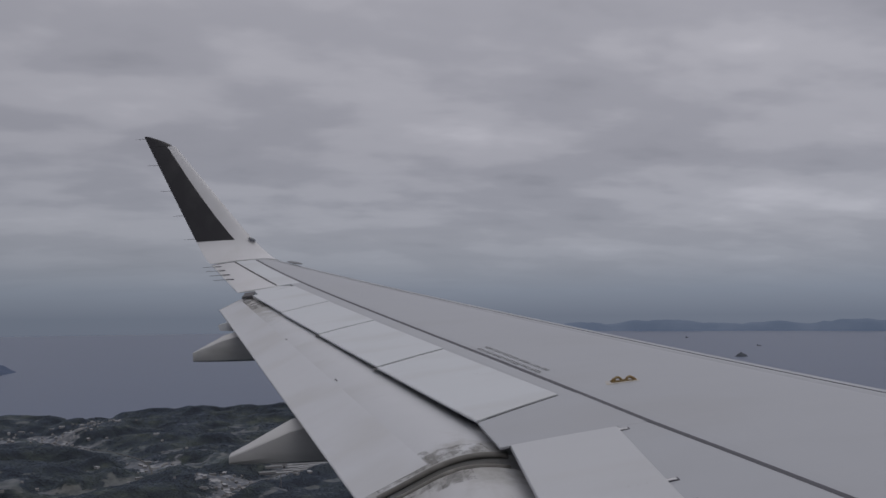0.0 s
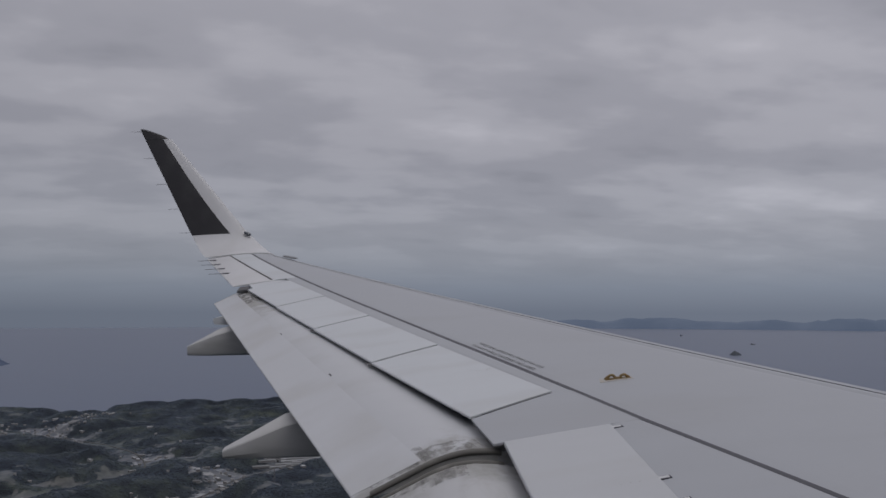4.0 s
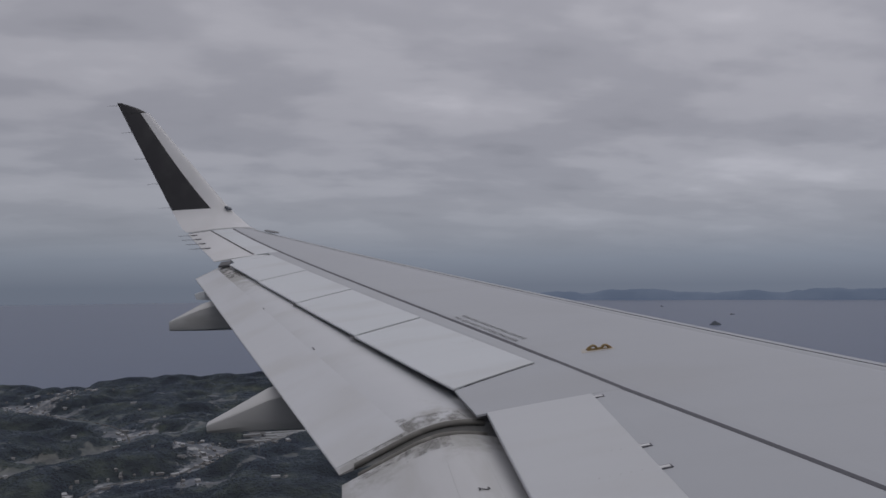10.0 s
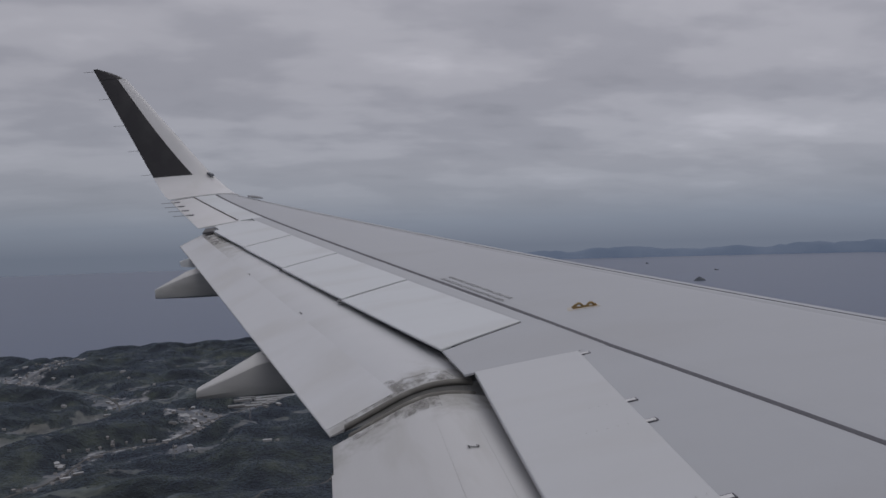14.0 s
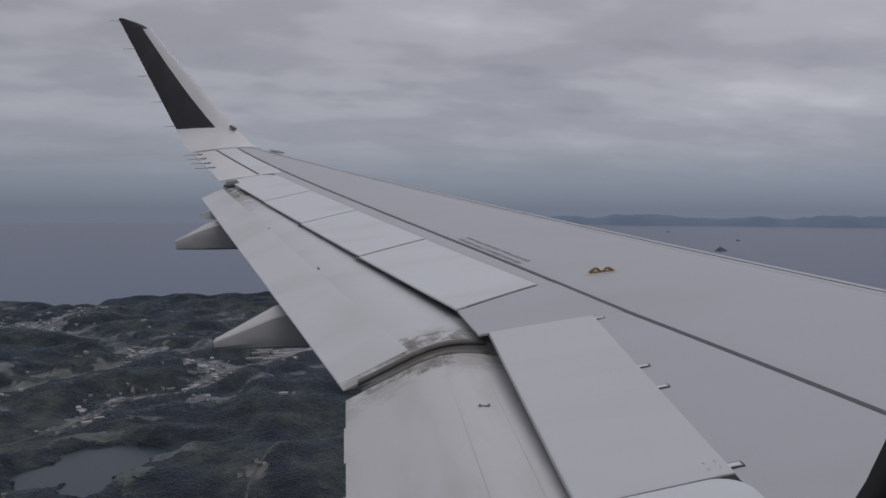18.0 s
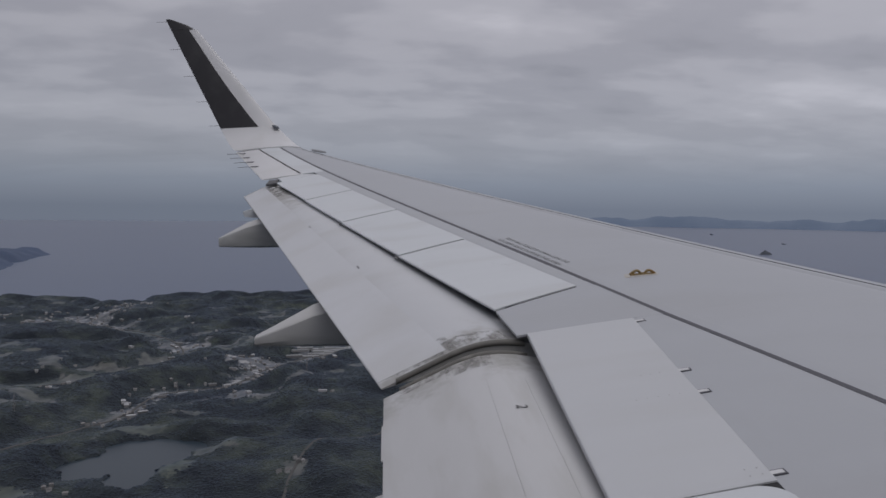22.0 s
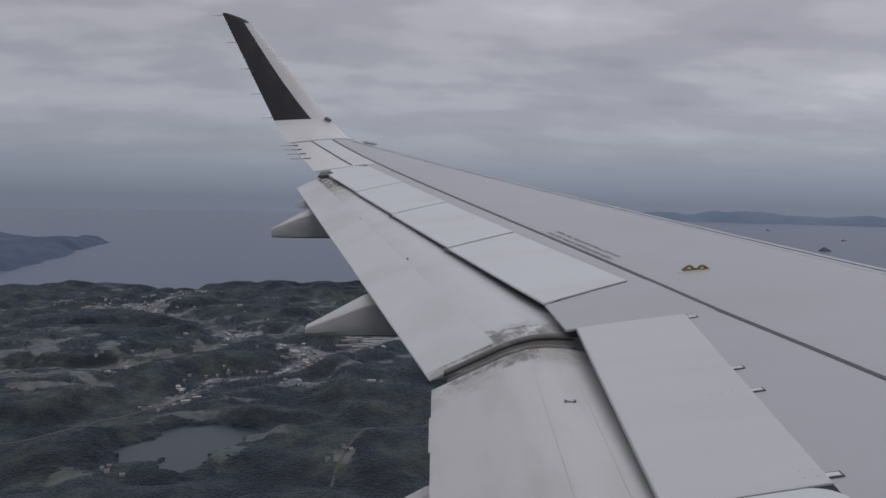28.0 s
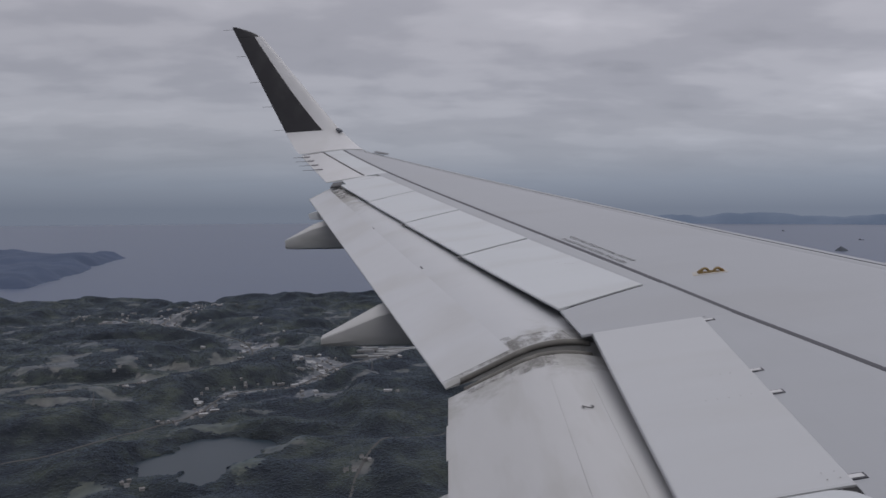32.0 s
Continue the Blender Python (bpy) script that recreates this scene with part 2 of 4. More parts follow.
add_flakes(grime, 9.0, 0.42)
hook_paint = surface("yellow_hook_paint", (0.21, 0.145, 0.055), 0.5, grain=20, spread=0.2, dirt=(0.25, 0.13, 0.03), dirt_amount=0.6, dirt_scale=14)
print_paint = surface("stencil_paint", (0.285, 0.287, 0.30), 0.5)
joint_mat = surface("skin_joint_filler", (0.415, 0.416, 0.42), 0.48, grain=6, spread=0.07, dirt=(0.40, 0.40, 0.395), dirt_amount=0.5, dirt_scale=2.5)
rivet_mat = surface("rivet_heads", (0.30, 0.30, 0.31), 0.5)
wick_mat = surface("wick_plastic", (0.15, 0.15, 0.16), 0.5)
lamp_glass = surface("lamp_glass", (0.08, 0.09, 0.11), 0.08, coat=1.0)
gasket_mat = surface("black_gasket", (0.042, 0.040, 0.040), 0.6, spread=0.2, grain=60)
lining_mat = surface("cabin_lining", (0.42, 0.41, 0.39), 0.6, grain=80, spread=0.04, bump=0.05, bump_scale=300)


# ---- mesh helpers ----
def part(name, bm, material, parent=None, label=""):
    me = bpy.data.meshes.new(name)
    bmesh.ops.recalc_face_normals(bm, faces=bm.faces)
    bm.to_mesh(me)
    bm.free()
    me.materials.append(material)
    ob = new(name, me)
    if parent:
        ob.parent = parent
    return tagged(ob, label)


def smooth(ob):
    for p in ob.data.polygons:
        p.use_smooth = True
    return ob


def slab_from(grid_top, grid_low):
    """Closed slab between two equal grids of points."""
    bm = bmesh.new()
    nu, nv = len(grid_top), len(grid_top[0])
    top = [[bm.verts.new(p) for p in row] for row in grid_top]
    low = [[bm.verts.new(p) for p in row] for row in grid_low]
    for i in range(nu - 1):
        for j in range(nv - 1):
            bm.faces.new((top[i][j], top[i + 1][j], top[i + 1][j + 1], top[i][j + 1]))
            bm.faces.new((low[i][j], low[i][j + 1], low[i + 1][j + 1], low[i + 1][j]))
    rim = [(i, 0) for i in range(nu)] + [(nu - 1, j) for j in range(1, nv)] + [(i, nv - 1) for i in range(nu - 2, -1, -1)] + [(0, j) for j in range(nv - 2, 0, -1)]
    for (a, b), (c, d) in zip(rim, rim[1:] + rim[:1]):
        bm.faces.new((top[a][b], top[c][d], low[c][d], low[a][b]))
    return bm


def loft(loops, caps=True):
    bm = bmesh.new()
    rings = [[bm.verts.new(p) for p in loop] for loop in loops]
    n = len(rings[0])
    for a, b in zip(rings, rings[1:]):
        for i in range(n):
            bm.faces.new((a[i], a[(i + 1) % n], b[(i + 1) % n], b[i]))
    if caps:
        bm.faces.new(rings[0])
        bm.faces.new(list(reversed(rings[-1])))
    return bm


def rod(a, b, r0, r1, n=8):
    a, b = Vector(a), Vector(b)
    d = (b - a).normalized()
    u = d.orthogonal().normalized()
    w = d.cross(u)
    ring = lambda c, r: [c + (u * math.cos(k * math.tau / n) + w * math.sin(k * math.tau / n)) * r for k in range(n)]
    return loft([ring(a, r0), ring(b, r1)])


def box_bm(x0, x1, y0, y1, z0, z1):
    return slab_from([[(x0, y0, z1), (x0, y1, z1)], [(x1, y0, z1), (x1, y1, z1)]], [[(x0, y0, z0), (x0, y1, z0)], [(x1, y0, z0), (x1, y1, z0)]])


# ---- the airplane: wing shape in its own axes (x forward, y outboard, z up) ----
LE_SLOPE, KINK, KINK_TE, TE_SLOPE, FLEX = 0.518, 6.4, 7.082, 0.265, 0.507
THICK = 0.115


def lead(y):
    return LE_SLOPE * y


def trail(y):
    return KINK_TE + max(0.0, y - KINK) * TE_SLOPE


def rise(y):
    return 0.09 * y + FLEX * (y / 17) ** 2


def half_thick(s):
    s = min(max(s, 0.0), 1.0)
    return 5 * THICK * (0.2969 * math.sqrt(s) - 0.126 * s - 0.3516 * s * s + 0.2843 * s ** 3 - 0.1036 * s ** 4)


def top_z(a, y):
    """Height of the upper skin at a metres aft and y outboard."""
    c = trail(y) - lead(y)
    return rise(y) + half_thick((a - lead(y)) / c) * c


def on_skin(a, y, up=0.0):
    return Vector((-a, y, top_z(a, y) + up))


def skin_panel(corners, up=0.0, thick=0.02, na=8, ny=8, lips=True):
    """Slab on the upper skin between four (aft, outboard) corners: front inboard, front outboard, rear outboard, rear inboard. Its rim is eased."""
    (a0, y0), (a1, y1), (a2, y2), (a3, y3) = corners
    us = [0.0] + ([0.008] if lips else []) + [k / na for k in range(1, na)] + ([0.992] if lips else []) + [1.0]
    vs = [0.0] + ([0.006] if lips else []) + [k / ny for k in range(1, ny)] + ([0.994] if lips else []) + [1.0]
    top, low = [], []
    for u in us:
        rt, rl = [], []
        for v in vs:
            a = (1 - u) * ((1 - v) * a0 + v * a1) + u * ((1 - v) * a3 + v * a2)
            y = (1 - u) * ((1 - v) * y0 + v * y1) + u * ((1 - v) * y3 + v * y2)
            edge = lips and (u in (0.0, 1.0) or v in (0.0, 1.0))
            rt.append(on_skin(a, y, up - (0.003 if edge else 0)))
            rl.append(on_skin(a, y, up - thick))
        top.append(rt)
        low.append(rl)
    return slab_from(top, low)


def span_panel(y0, y1, front, rear, up=0.0, thick=0.02, na=8, ny=40):
    """Slab on the upper skin from y0 to y1 between two lines given as metres aft for each y."""
    top, low = [], []
    for i in range(na + 1):
        u = i / na
        rt, rl = [], []
        for j in range(ny + 1):
            y = y0 + (y1 - y0) * j / ny
            a = front(y) + (rear(y) - front(y)) * u
            rt.append(on_skin(a, y, up - (0.003 if i in (0, na) and na > 2 else 0)))
            rl.append(on_skin(a, y, up - thick))
        top.append(rt)
        low.append(rl)
    return slab_from(top, low)


airplane = tagged(new("airplane"), "grey airliner wing with a black winglet, seen from its cabin window", "airplane")
airplane.matrix_world = AIR

spar = lambda y: 5.6129 + 0.3046 * (y - 6.4) + 0.0098 * (y - 6.4) ** 2 - 0.0007 * (y - 6.4) ** 3
sp_front = lambda y: 6.00 + 0.347 * (y - 7.15)
sp_rear = lambda y: 6.64 + 0.335 * (y - 6.9)

# core: leading edge, lower skin and rear spar, with the upper side sunk under the panels
sections = []
for k in range(41):
    y = 1.9 + k * (16.55 - 1.9) / 40
    c = trail(y) - lead(y)
    end = (spar(y) + 0.16 - lead(y)) / c
    loop = []
    for s in [end, end * 0.8, end * 0.6, end * 0.45, 0.22, 0.185, 0.18, 0.16, 0.15, 0.12, 0.09, 0.06, 0.04, 0.02, 0.01, 0.004, 0.0]:
        sink = 0.0 if s < 0.16 else (0.03 if s > 0.18 else 0.03 * (s - 0.16) / 0.02)
        loop.append((-(lead(y) + s * c), y, rise(y) + half_thick(s) * c - sink))
    for j in range(1, 12):
        s = end * (j / 11) ** 1.6
        loop.append((-(lead(y) + s * c), y, rise(y) - half_thick(s) * c * 0.75))
    sections.append(loop)
smooth(part("leading_edge", loft(sections), grey_paint, airplane, "grey wing leading edge with a thin slat line"))

chord_at = lambda y, f: lead(y) + f * (trail(y) - lead(y))
part("wing_skin", span_panel(2.0, 16.5, lambda y: chord_at(y, 0.178), lambda y: spar(y) - 0.021, 0, 0.03, 22, 72), grey_paint, airplane, "smooth grey upper wing skin")
part("slat_line", span_panel(3.0, 16.2, lambda y: chord_at(y, 0.128), lambda y: chord_at(y, 0.130) + 0.012, 0.003, 0.02, 2, 72), sealant, airplane, "thin dark line behind the slats")
part("seal_strip", span_panel(2.0, 16.5, lambda y: spar(y) - 0.020, lambda y: spar(y) + 0.020, -0.002, 0.02, 2, 72), sealant, airplane, "dark sealant line along the rear spar")
# fixed panels between the spar line and the spoilers
part("trailing_panel", span_panel(7.15, 13.5, lambda y: spar(y) + 0.021, lambda y: sp_front(y) - 0.004, 0, 0.025, 4, 40), grey_paint, airplane)
top, low = [], []
for u in [k / 20 for k in range(21)]:
    a0 = spar(6.425) + 0.021 + (6.585 - spar(6.425) - 0.021) * u
    a1 = spar(7.148) + 0.021 + (6.635 - spar(7.148) - 0.021) * u
    y1 = 7.149 - max(0.0, a1 - 6.0) * 0.40
    row = [(a0 + (a1 - a0) * v, 6.4215 + (y1 - 6.4215) * v) for v in [k / 8 for k in range(9)]]
    top.append([on_skin(a, y) for a, y in row])
    low.append([on_skin(a, y, -0.014) for a, y in row])
part("trailing_panel", slab_from(top, low), grey_paint, airplane, "blue-grey fixed panel between the spoilers")
part("trailing_panel", span_panel(2.0, 6.42, lambda y: spar(y) + 0.021, lambda y: 5.8385 + 0.0577 * (6.42 - y), 0, 0.025, 6, 24), grey_paint, airplane)
part("trailing_panel", span_panel(13.505, 16.5, lambda y: spar(y) + 0.021, lambda y: 8.38 + 0.323 * (y - 13.505), 0, 0.025, 5, 20), panel_paint, airplane)

# spoilers
def rivet_rows(parent, spots, r=0.0036):
    bm = bmesh.new()
    for a, y in spots:
        p = on_skin(a, y, 0.0085)
        ring = [bm.verts.new(p + Vector((math.cos(k * math.tau / 8) * r, math.sin(k * math.tau / 8) * r, 0))) for k in range(8)]
        tip = bm.verts.new(p + Vector((0, 0, 0.002)))
        for k in range(8):
            bm.faces.new((ring[k], ring[(k + 1) % 8], tip))
    return tagged(part("rivet_row", bm, rivet_mat, parent), kind="stuff")


# near-black backing sheets, added to paint the shade inside the spoiler gaps
part("spoiler_well", skin_panel([(sp_front(7.0) + 0.02, 7.05), (sp_front(13.25), 13.25), (sp_rear(13.0) - 0.05, 13.0), (sp_rear(6.95) - 0.05, 6.95)], -0.005, 0.010, 4, 30, False), gap_mat, airplane)
part("spoiler_well", skin_panel([(5.80, 4.0), (5.80, 6.46), (6.48, 6.46), (6.57, 4.0)], -0.005, 0.010, 4, 12, False), gap_mat, airplane)
edges = [7.15, 8.86, 10.44, 11.86, 13.30]
for y0, y1 in zip(edges, edges[1:]):
    g, gi = 0.019, 0.026 if y0 == 7.15 else 0.019
    ob = part("spoiler", skin_panel([(sp_front(y0), y0 + gi), (sp_front(y1), y1 - g), (sp_rear(y1 - 0.25), y1 - 0.25 - g), (sp_rear(y0 - 0.25), y0 - 0.25 + gi)], 0.006, 0.016, 8, 12), panel_paint, airplane, "pale grey closed spoiler panel")
    if y0 == 7.15:
        rivet_rows(ob, [(6.22 + 0.028 * k, 7.98 - 0.10 * math.sin(k * 0.33)) for k in range(10)])
for y in edges[1:3]:
    e = y - 0.25
    part("spoiler_stop", skin_panel([(sp_rear(e) - 0.03, e - 0.03), (sp_rear(e) - 0.03, e + 0.05), (sp_rear(e) + 0.035, e + 0.045), (sp_rear(e) + 0.03, e - 0.02)], -0.010, 0.006, 2, 2, False), dark_metal, airplane, "dark stop under the spoiler joint")
ob = part("spoiler", skin_panel([(5.955, 4.42), (5.84, 6.415), (6.52, 6.42), (6.605, 4.41)], 0.006, 0.026, 8, 12), panel_paint, airplane, "pale grey inboard spoiler beside its hinge slots")
ob.data.materials[0] = inboard_paint
rivet_rows(ob, [(6.0 + 0.05 * k, 5.54) for k in range(3)] + [(6.0 + 0.055 * k, 5.27) for k in range(5)] + [(5.99 + 0.05 * (k // 2), 4.47 + 0.05 * (k % 2)) for k in range(4)])

# hinge slots ahead of the inboard spoiler
for y, w in ((6.355, 0.017), (5.545, 0.017), (5.27, 0.019), (4.475, 0.020)):
    f = 5.955 - 0.115 * (y - 4.42) / 2.0
    slot = part("hinge_slot", skin_panel([(f - 0.062, y - w), (f - 0.062, y + w), (f + 0.01, y + w), (f + 0.01, y - w)], 0.003, 0.012, 2, 2), sealant, airplane, "dark-rimmed spoiler hinge slot")
    part("hinge_arm", skin_panel([(f - 0.052, y - w * 0.62), (f - 0.052, y + w * 0.62), (f + 0.02, y + w * 0.62), (f + 0.02, y - w * 0.62)], 0.005, 0.012, 2, 2), white_paint, slot)

# rounded fixed panel next inboard
bm = bmesh.new()
outline = [(6.72, 4.396), (6.08, 4.396)] + [(6.08 - 0.13 * math.sin(q), 4.266 + 0.13 * math.cos(q)) for q in [k * math.pi / 2 / 8 for k in range(1, 9)]] + [(5.97, 2.0), (6.80, 2.0)]
top = [bm.verts.new(on_skin(a, y, 0.010)) for a, y in outline]
low = [bm.verts.new(on_skin(a, y, -0.02)) for a, y in outline]
bm.faces.new(top)
bm.faces.new(list(reversed(low)))
for i in range(len(outline)):
    j = (i + 1) % len(outline)
    bm.faces.new((top[i], top[j], low[j], low[i]))
part("root_panel", bm, panel_paint, airplane, "pale fixed panel with a rounded corner")

# aileron, wedge-shaped towards its trailing edge
ay0, ay1 = 13.46, 16.42
top, low = [], []
for u in [k / 8 for k in range(9)]:
    rt, rl = [], []
    for v in [k / 20 for k in range(21)]:
        y = ay0 + (ay1 - ay0) * v
        f = 8.40 + 0.325 * (y - 13.6)
        a = f + (trail(y) - f) * u
        rt.append(on_skin(a, y, 0.003))
        rl.append(on_skin(a, y, -0.004 - 0.05 * (1 - u)))
    top.append(rt)
    low.append(rl)
part("aileron", slab_from(top, low), white_paint, airplane, "pale aileron at neutral")
part("hinge_line", skin_panel([(8.383, 13.52), (9.32, 16.42), (9.352, 16.42), (8.415, 13.52)], 0.0045, 0.012, 2, 24, False), gap_mat, airplane)
part("tip_gap", skin_panel([(9.33, 16.405), (9.33, 16.435), (trail(16.43) - 0.02, 16.435), (trail(16.41) - 0.02, 16.405)], 0.0045, 0.012, 4, 2, False), gap_mat, airplane, "dark gap at the aileron's outer end")
part("end_fitting", skin_panel([(8.70, 13.10), (8.70, 13.34), (8.84, 13.38), (8.86, 13.12)], -0.006, 0.03, 3, 3), dark_metal, airplane, "dark fitting at the flap's outer end")
part("tip_panel", skin_panel([(8.15, 13.315), (8.37, 13.45), (8.72, 13.40), (8.625, 13.065)], 0.002, 0.03, 4, 3), panel_paint, airplane)

# ---- flaps, run out and drooped ----
def flap_rise(u, round_off):
    """Height of a flap's upper side over its trailing edge, for a flap of unit size: straight behind, rounded towards the nose."""
    if u < 0.42:
        return 0.44 * u
    d = min(u - 0.42, round_off)
    return 0.1848 + 0.44 * (d - d * d / (2 * round_off)) - 0.55 * max(0.0, u - 0.42 - round_off) ** 2


INNER_ROUND, OUTER_ROUND = 0.26, 0.33


def flap_loop(te, chord, round_off):
    """Section of a flap from its trailing edge forward: cambered upper side, round nose, thin lower side."""
    k = chord / 1.08
    pts = []
    for u in (0, 0.08, 0.16, 0.3, 0.44, 0.58, 0.70, 0.80, 0.90, 1.0, 1.1, 1.2, 1.28, 1.33, 1.35):
        pts.append((te[0] + u * k, te[1], te[2] + (flap_rise(u, round_off) - (max(0, u - 1.2) ** 2 * 4)) * k))
    for u in (1.33, 1.2, 1.0, 0.85, 0.6, 0.3, 0.1):
        pts.append((te[0] + u * k, te[1], te[2] + min(0.38 * u - 0.40 * u * u, flap_rise(u, round_off) - 0.05 * min(u, 0.3)) * k - 0.012))
    pts.append((te[0], te[1], te[2] - 0.006))
    return pts


def flap(y0, te0, c0, y1, te1, c1, n=24):
    loops = []
    for k in range(n + 1):
        v = k / n
        te = (te0[0] + (te1[0] - te0[0]) * v, y0 + (y1 - y0) * v, te0[1] + (te1[1] - te0[1]) * v)
        loops.append(flap_loop(te, c0 + (c1 - c0) * v, INNER_ROUND if y0 < 6.4 else OUTER_ROUND))
    return loft(loops)


outer = smooth(part("flap", flap(6.47, (-7.44, 0.405), 1.10, 13.31, (-9.204, 1.3026), 0.729), flap_paint, airplane, "extended outboard flap, streaked and worn"))
inner = smooth(part("flap", flap(2.1, (-7.58, 0.02), 1.16, 6.36, (-7.43, 0.375), 1.10), flap_paint, airplane, "extended inboard flap with a stencilled number"))
inner.data.materials[0] = inner_paint
for ob in (outer, inner):
    m = ob.modifiers.new("edges", "EDGE_SPLIT")
    m.split_angle = radians(40)


def flap_top(y, u):
    """Point on the upper side of the inboard (y < 6.4) or outboard flap, u metres ahead of the trailing edge."""
    if y < 6.4:
        v = (y - 2.1) / (6.36 - 2.1)
        te, c = (-7.58 + 0.15 * v, y, 0.02 + 0.355 * v), 1.16 - 0.06 * v
    else:
        v = (y - 6.47) / (13.10 - 6.47)
        te, c = (-7.44 - 1.71 * v, y, 0.405 + 0.87 * v), 1.10 - 0.36 * v
    k = c / 1.08
    w = u / k
    return Vector((te[0] + u, y, te[2] + flap_rise(w, INNER_ROUND if y < 6.4 else OUTER_ROUND) * k))


def flap_strip(y0, y1, u0, u1, up, thick, nu=10, ny=2, bend=None):
    top, low = [], []
    for i in range(nu + 1):
        u = u0 + (u1 - u0) * i / nu
        rt = []
        for j in range(ny + 1):
            y = y0 + (y1 - y0) * j / ny + (bend(i, j) if bend else 0)
            rt.append(flap_top(y, u) + Vector((0, 0, up)))
        top.append(rt)
        low.append([p - Vector((0, 0, thick)) for p in rt])
    return slab_from(top, low)


# rubber end seals and the dark gap between the two flaps
def end_seal(y, u0, u1, r, off):
    loops = []
    for i in range(17):
        p = flap_top(y, u0 + (u1 - u0) * i / 16) + Vector((0, off, -r * 0.35))
        loops.append([p + Vector((0, math.cos(q) * r, math.sin(q) * r)) for q in [k * math.tau / 8 for k in range(8)]])
    return loft(loops)


smooth(part("end_seal", end_seal(6.50, 0.10, 0.92, 0.021, -0.025), rubber, outer, "grimy rubber seal on the flap end"))
smooth(part("end_seal", end_seal(6.375, 0.10, 0.90, 0.019, 0.014), rubber, inner, "grimy rubber seal on the flap end"))
part("seal_web", flap_strip(6.362, 6.398, 0.06, 0.9, -0.05, 0.03, 12, 1), dark_metal, inner, "dark gap between the flaps")
# skin joints along the flaps and small drain marks
part("skin_joint", flap_strip(3.4, 5.95, 0.81, 0.8116, 0.0005, 0.003, 1, 20), joint_mat, inner)
top = [[flap_top(y, 0.005 + 0.44 * q * (1.10 - 0.36 * (y - 6.47) / 6.63) / 1.10) + Vector((0, 0, 0.0025)) for y in [6.56 + 6.68 * k / 40 for k in range(41)]] for q in [k / 10 for k in range(11)]]
rear = smooth(part("rear_skin", slab_from(top, [[p - Vector((0, 0, 0.005)) for p in row] for row in top]), rear_paint, outer, "paler skin along the flap's trailing edge"))
m = rear.modifiers.new("edges", "EDGE_SPLIT")
m.split_angle = radians(40)
part("skin_joint", flap_strip(3.4, 5.98, 0.590, 0.5914, 0.0005, 0.003, 1, 20), joint_mat, inner)
# flaked paint and grime round the two end seals
uneven = lambda seed, much: (lambda i, j: much * noise.noise(Vector((i * 0.9, j * 0.8, seed))))
for host, y0, y1, u0, u1, seed in ((outer, 6.53, 6.74, 0.38, 0.50, 2.2), (outer, 6.53, 6.68, 0.46, 0.84, 5.1), (outer, 6.52, 6.56, 0.12, 0.42, 8.4),
                                   (inner, 6.18, 6.345, 0.38, 0.66, 3.4), (inner, 6.27, 6.345, 0.10, 0.40, 4.6), (outer, 12.35, 13.15, 0.30, 0.60, 6.7)):
    part("stain_patch", flap_strip(y0, y1, u0, u1, 0.0015, 0.0022, 12, 8, uneven(seed, 0.02)), grime, host, "flaked grey stain near the flap end")
for y, u in ((8.3, 0.30), (8.6, 0.42), (10.4, 0.36)):
    part("drain_mark", flap_strip(y, y + 0.07, u, u + 0.010, 0.0015, 0.004, 1, 1), sealant, outer)
# trim tab on the trailing edge of the inboard flap
part("edge_tab", flap_strip(5.54, 5.96, -0.010, 0.03, 0.0012, 0.005, 2, 4), inner_paint, inner, "thin trim tab on the trailing edge")


# ---- flap track fairings: canoe bodies under the wing, drooped with the flap ----
def fairing(y, nose, tip, ridge, keel, w):
    """Loops from the nose (forward) to the blunt tip (aft); ridge and keel give top and bottom heights along it."""
    loops = []
    for k in range(15):
        v = k / 14
        x = nose + (tip - nose) * v
        zt = ridge[1] + 0.5 * min(x - tip, ridge[0]) + 0.2 * max(0.0, x - tip - ridge[0])
        bulge = math.sin(math.pi * min(1.0, 0.12 + v * 0.80)) ** 0.7
        zb = keel[0] + (keel[1] - keel[0]) * v ** 3.0
        zb = zt - max(0.06, (zt - zb) * (0.25 + 0.75 * bulge) if v < 0.3 else (zt - zb))
        hw = w * (0.25 + 0.75 * math.sin(math.pi * (0.08 + 0.80 * v)) ** 0.8) * (1.0 if v < 0.93 else 0.80)
        ze = min(zt - 0.01, ridge[1] - 0.014 + 0.38 * min(x - tip, ridge[0]) + 0.2 * max(0.0, x - tip - ridge[0]))
        ze = max(ze, zb + 0.03)
        loop = []
        for px, z in ((-0.30, zt), (0.30, zt), (0.93, ze + 0.012), (1.0, ze), (1.0, zb + (ze - zb) * 0.35), (0.82, zb + (ze - zb) * 0.08), (0.45, zb), (-0.45, zb), (-0.82, zb + (ze - zb) * 0.08), (-1.0, zb + (ze - zb) * 0.35), (-1.0, ze), (-0.93, ze + 0.012)):
            loop.append((x, y + px * hw, z))
        loops.append(loop)
    return loft(loops)


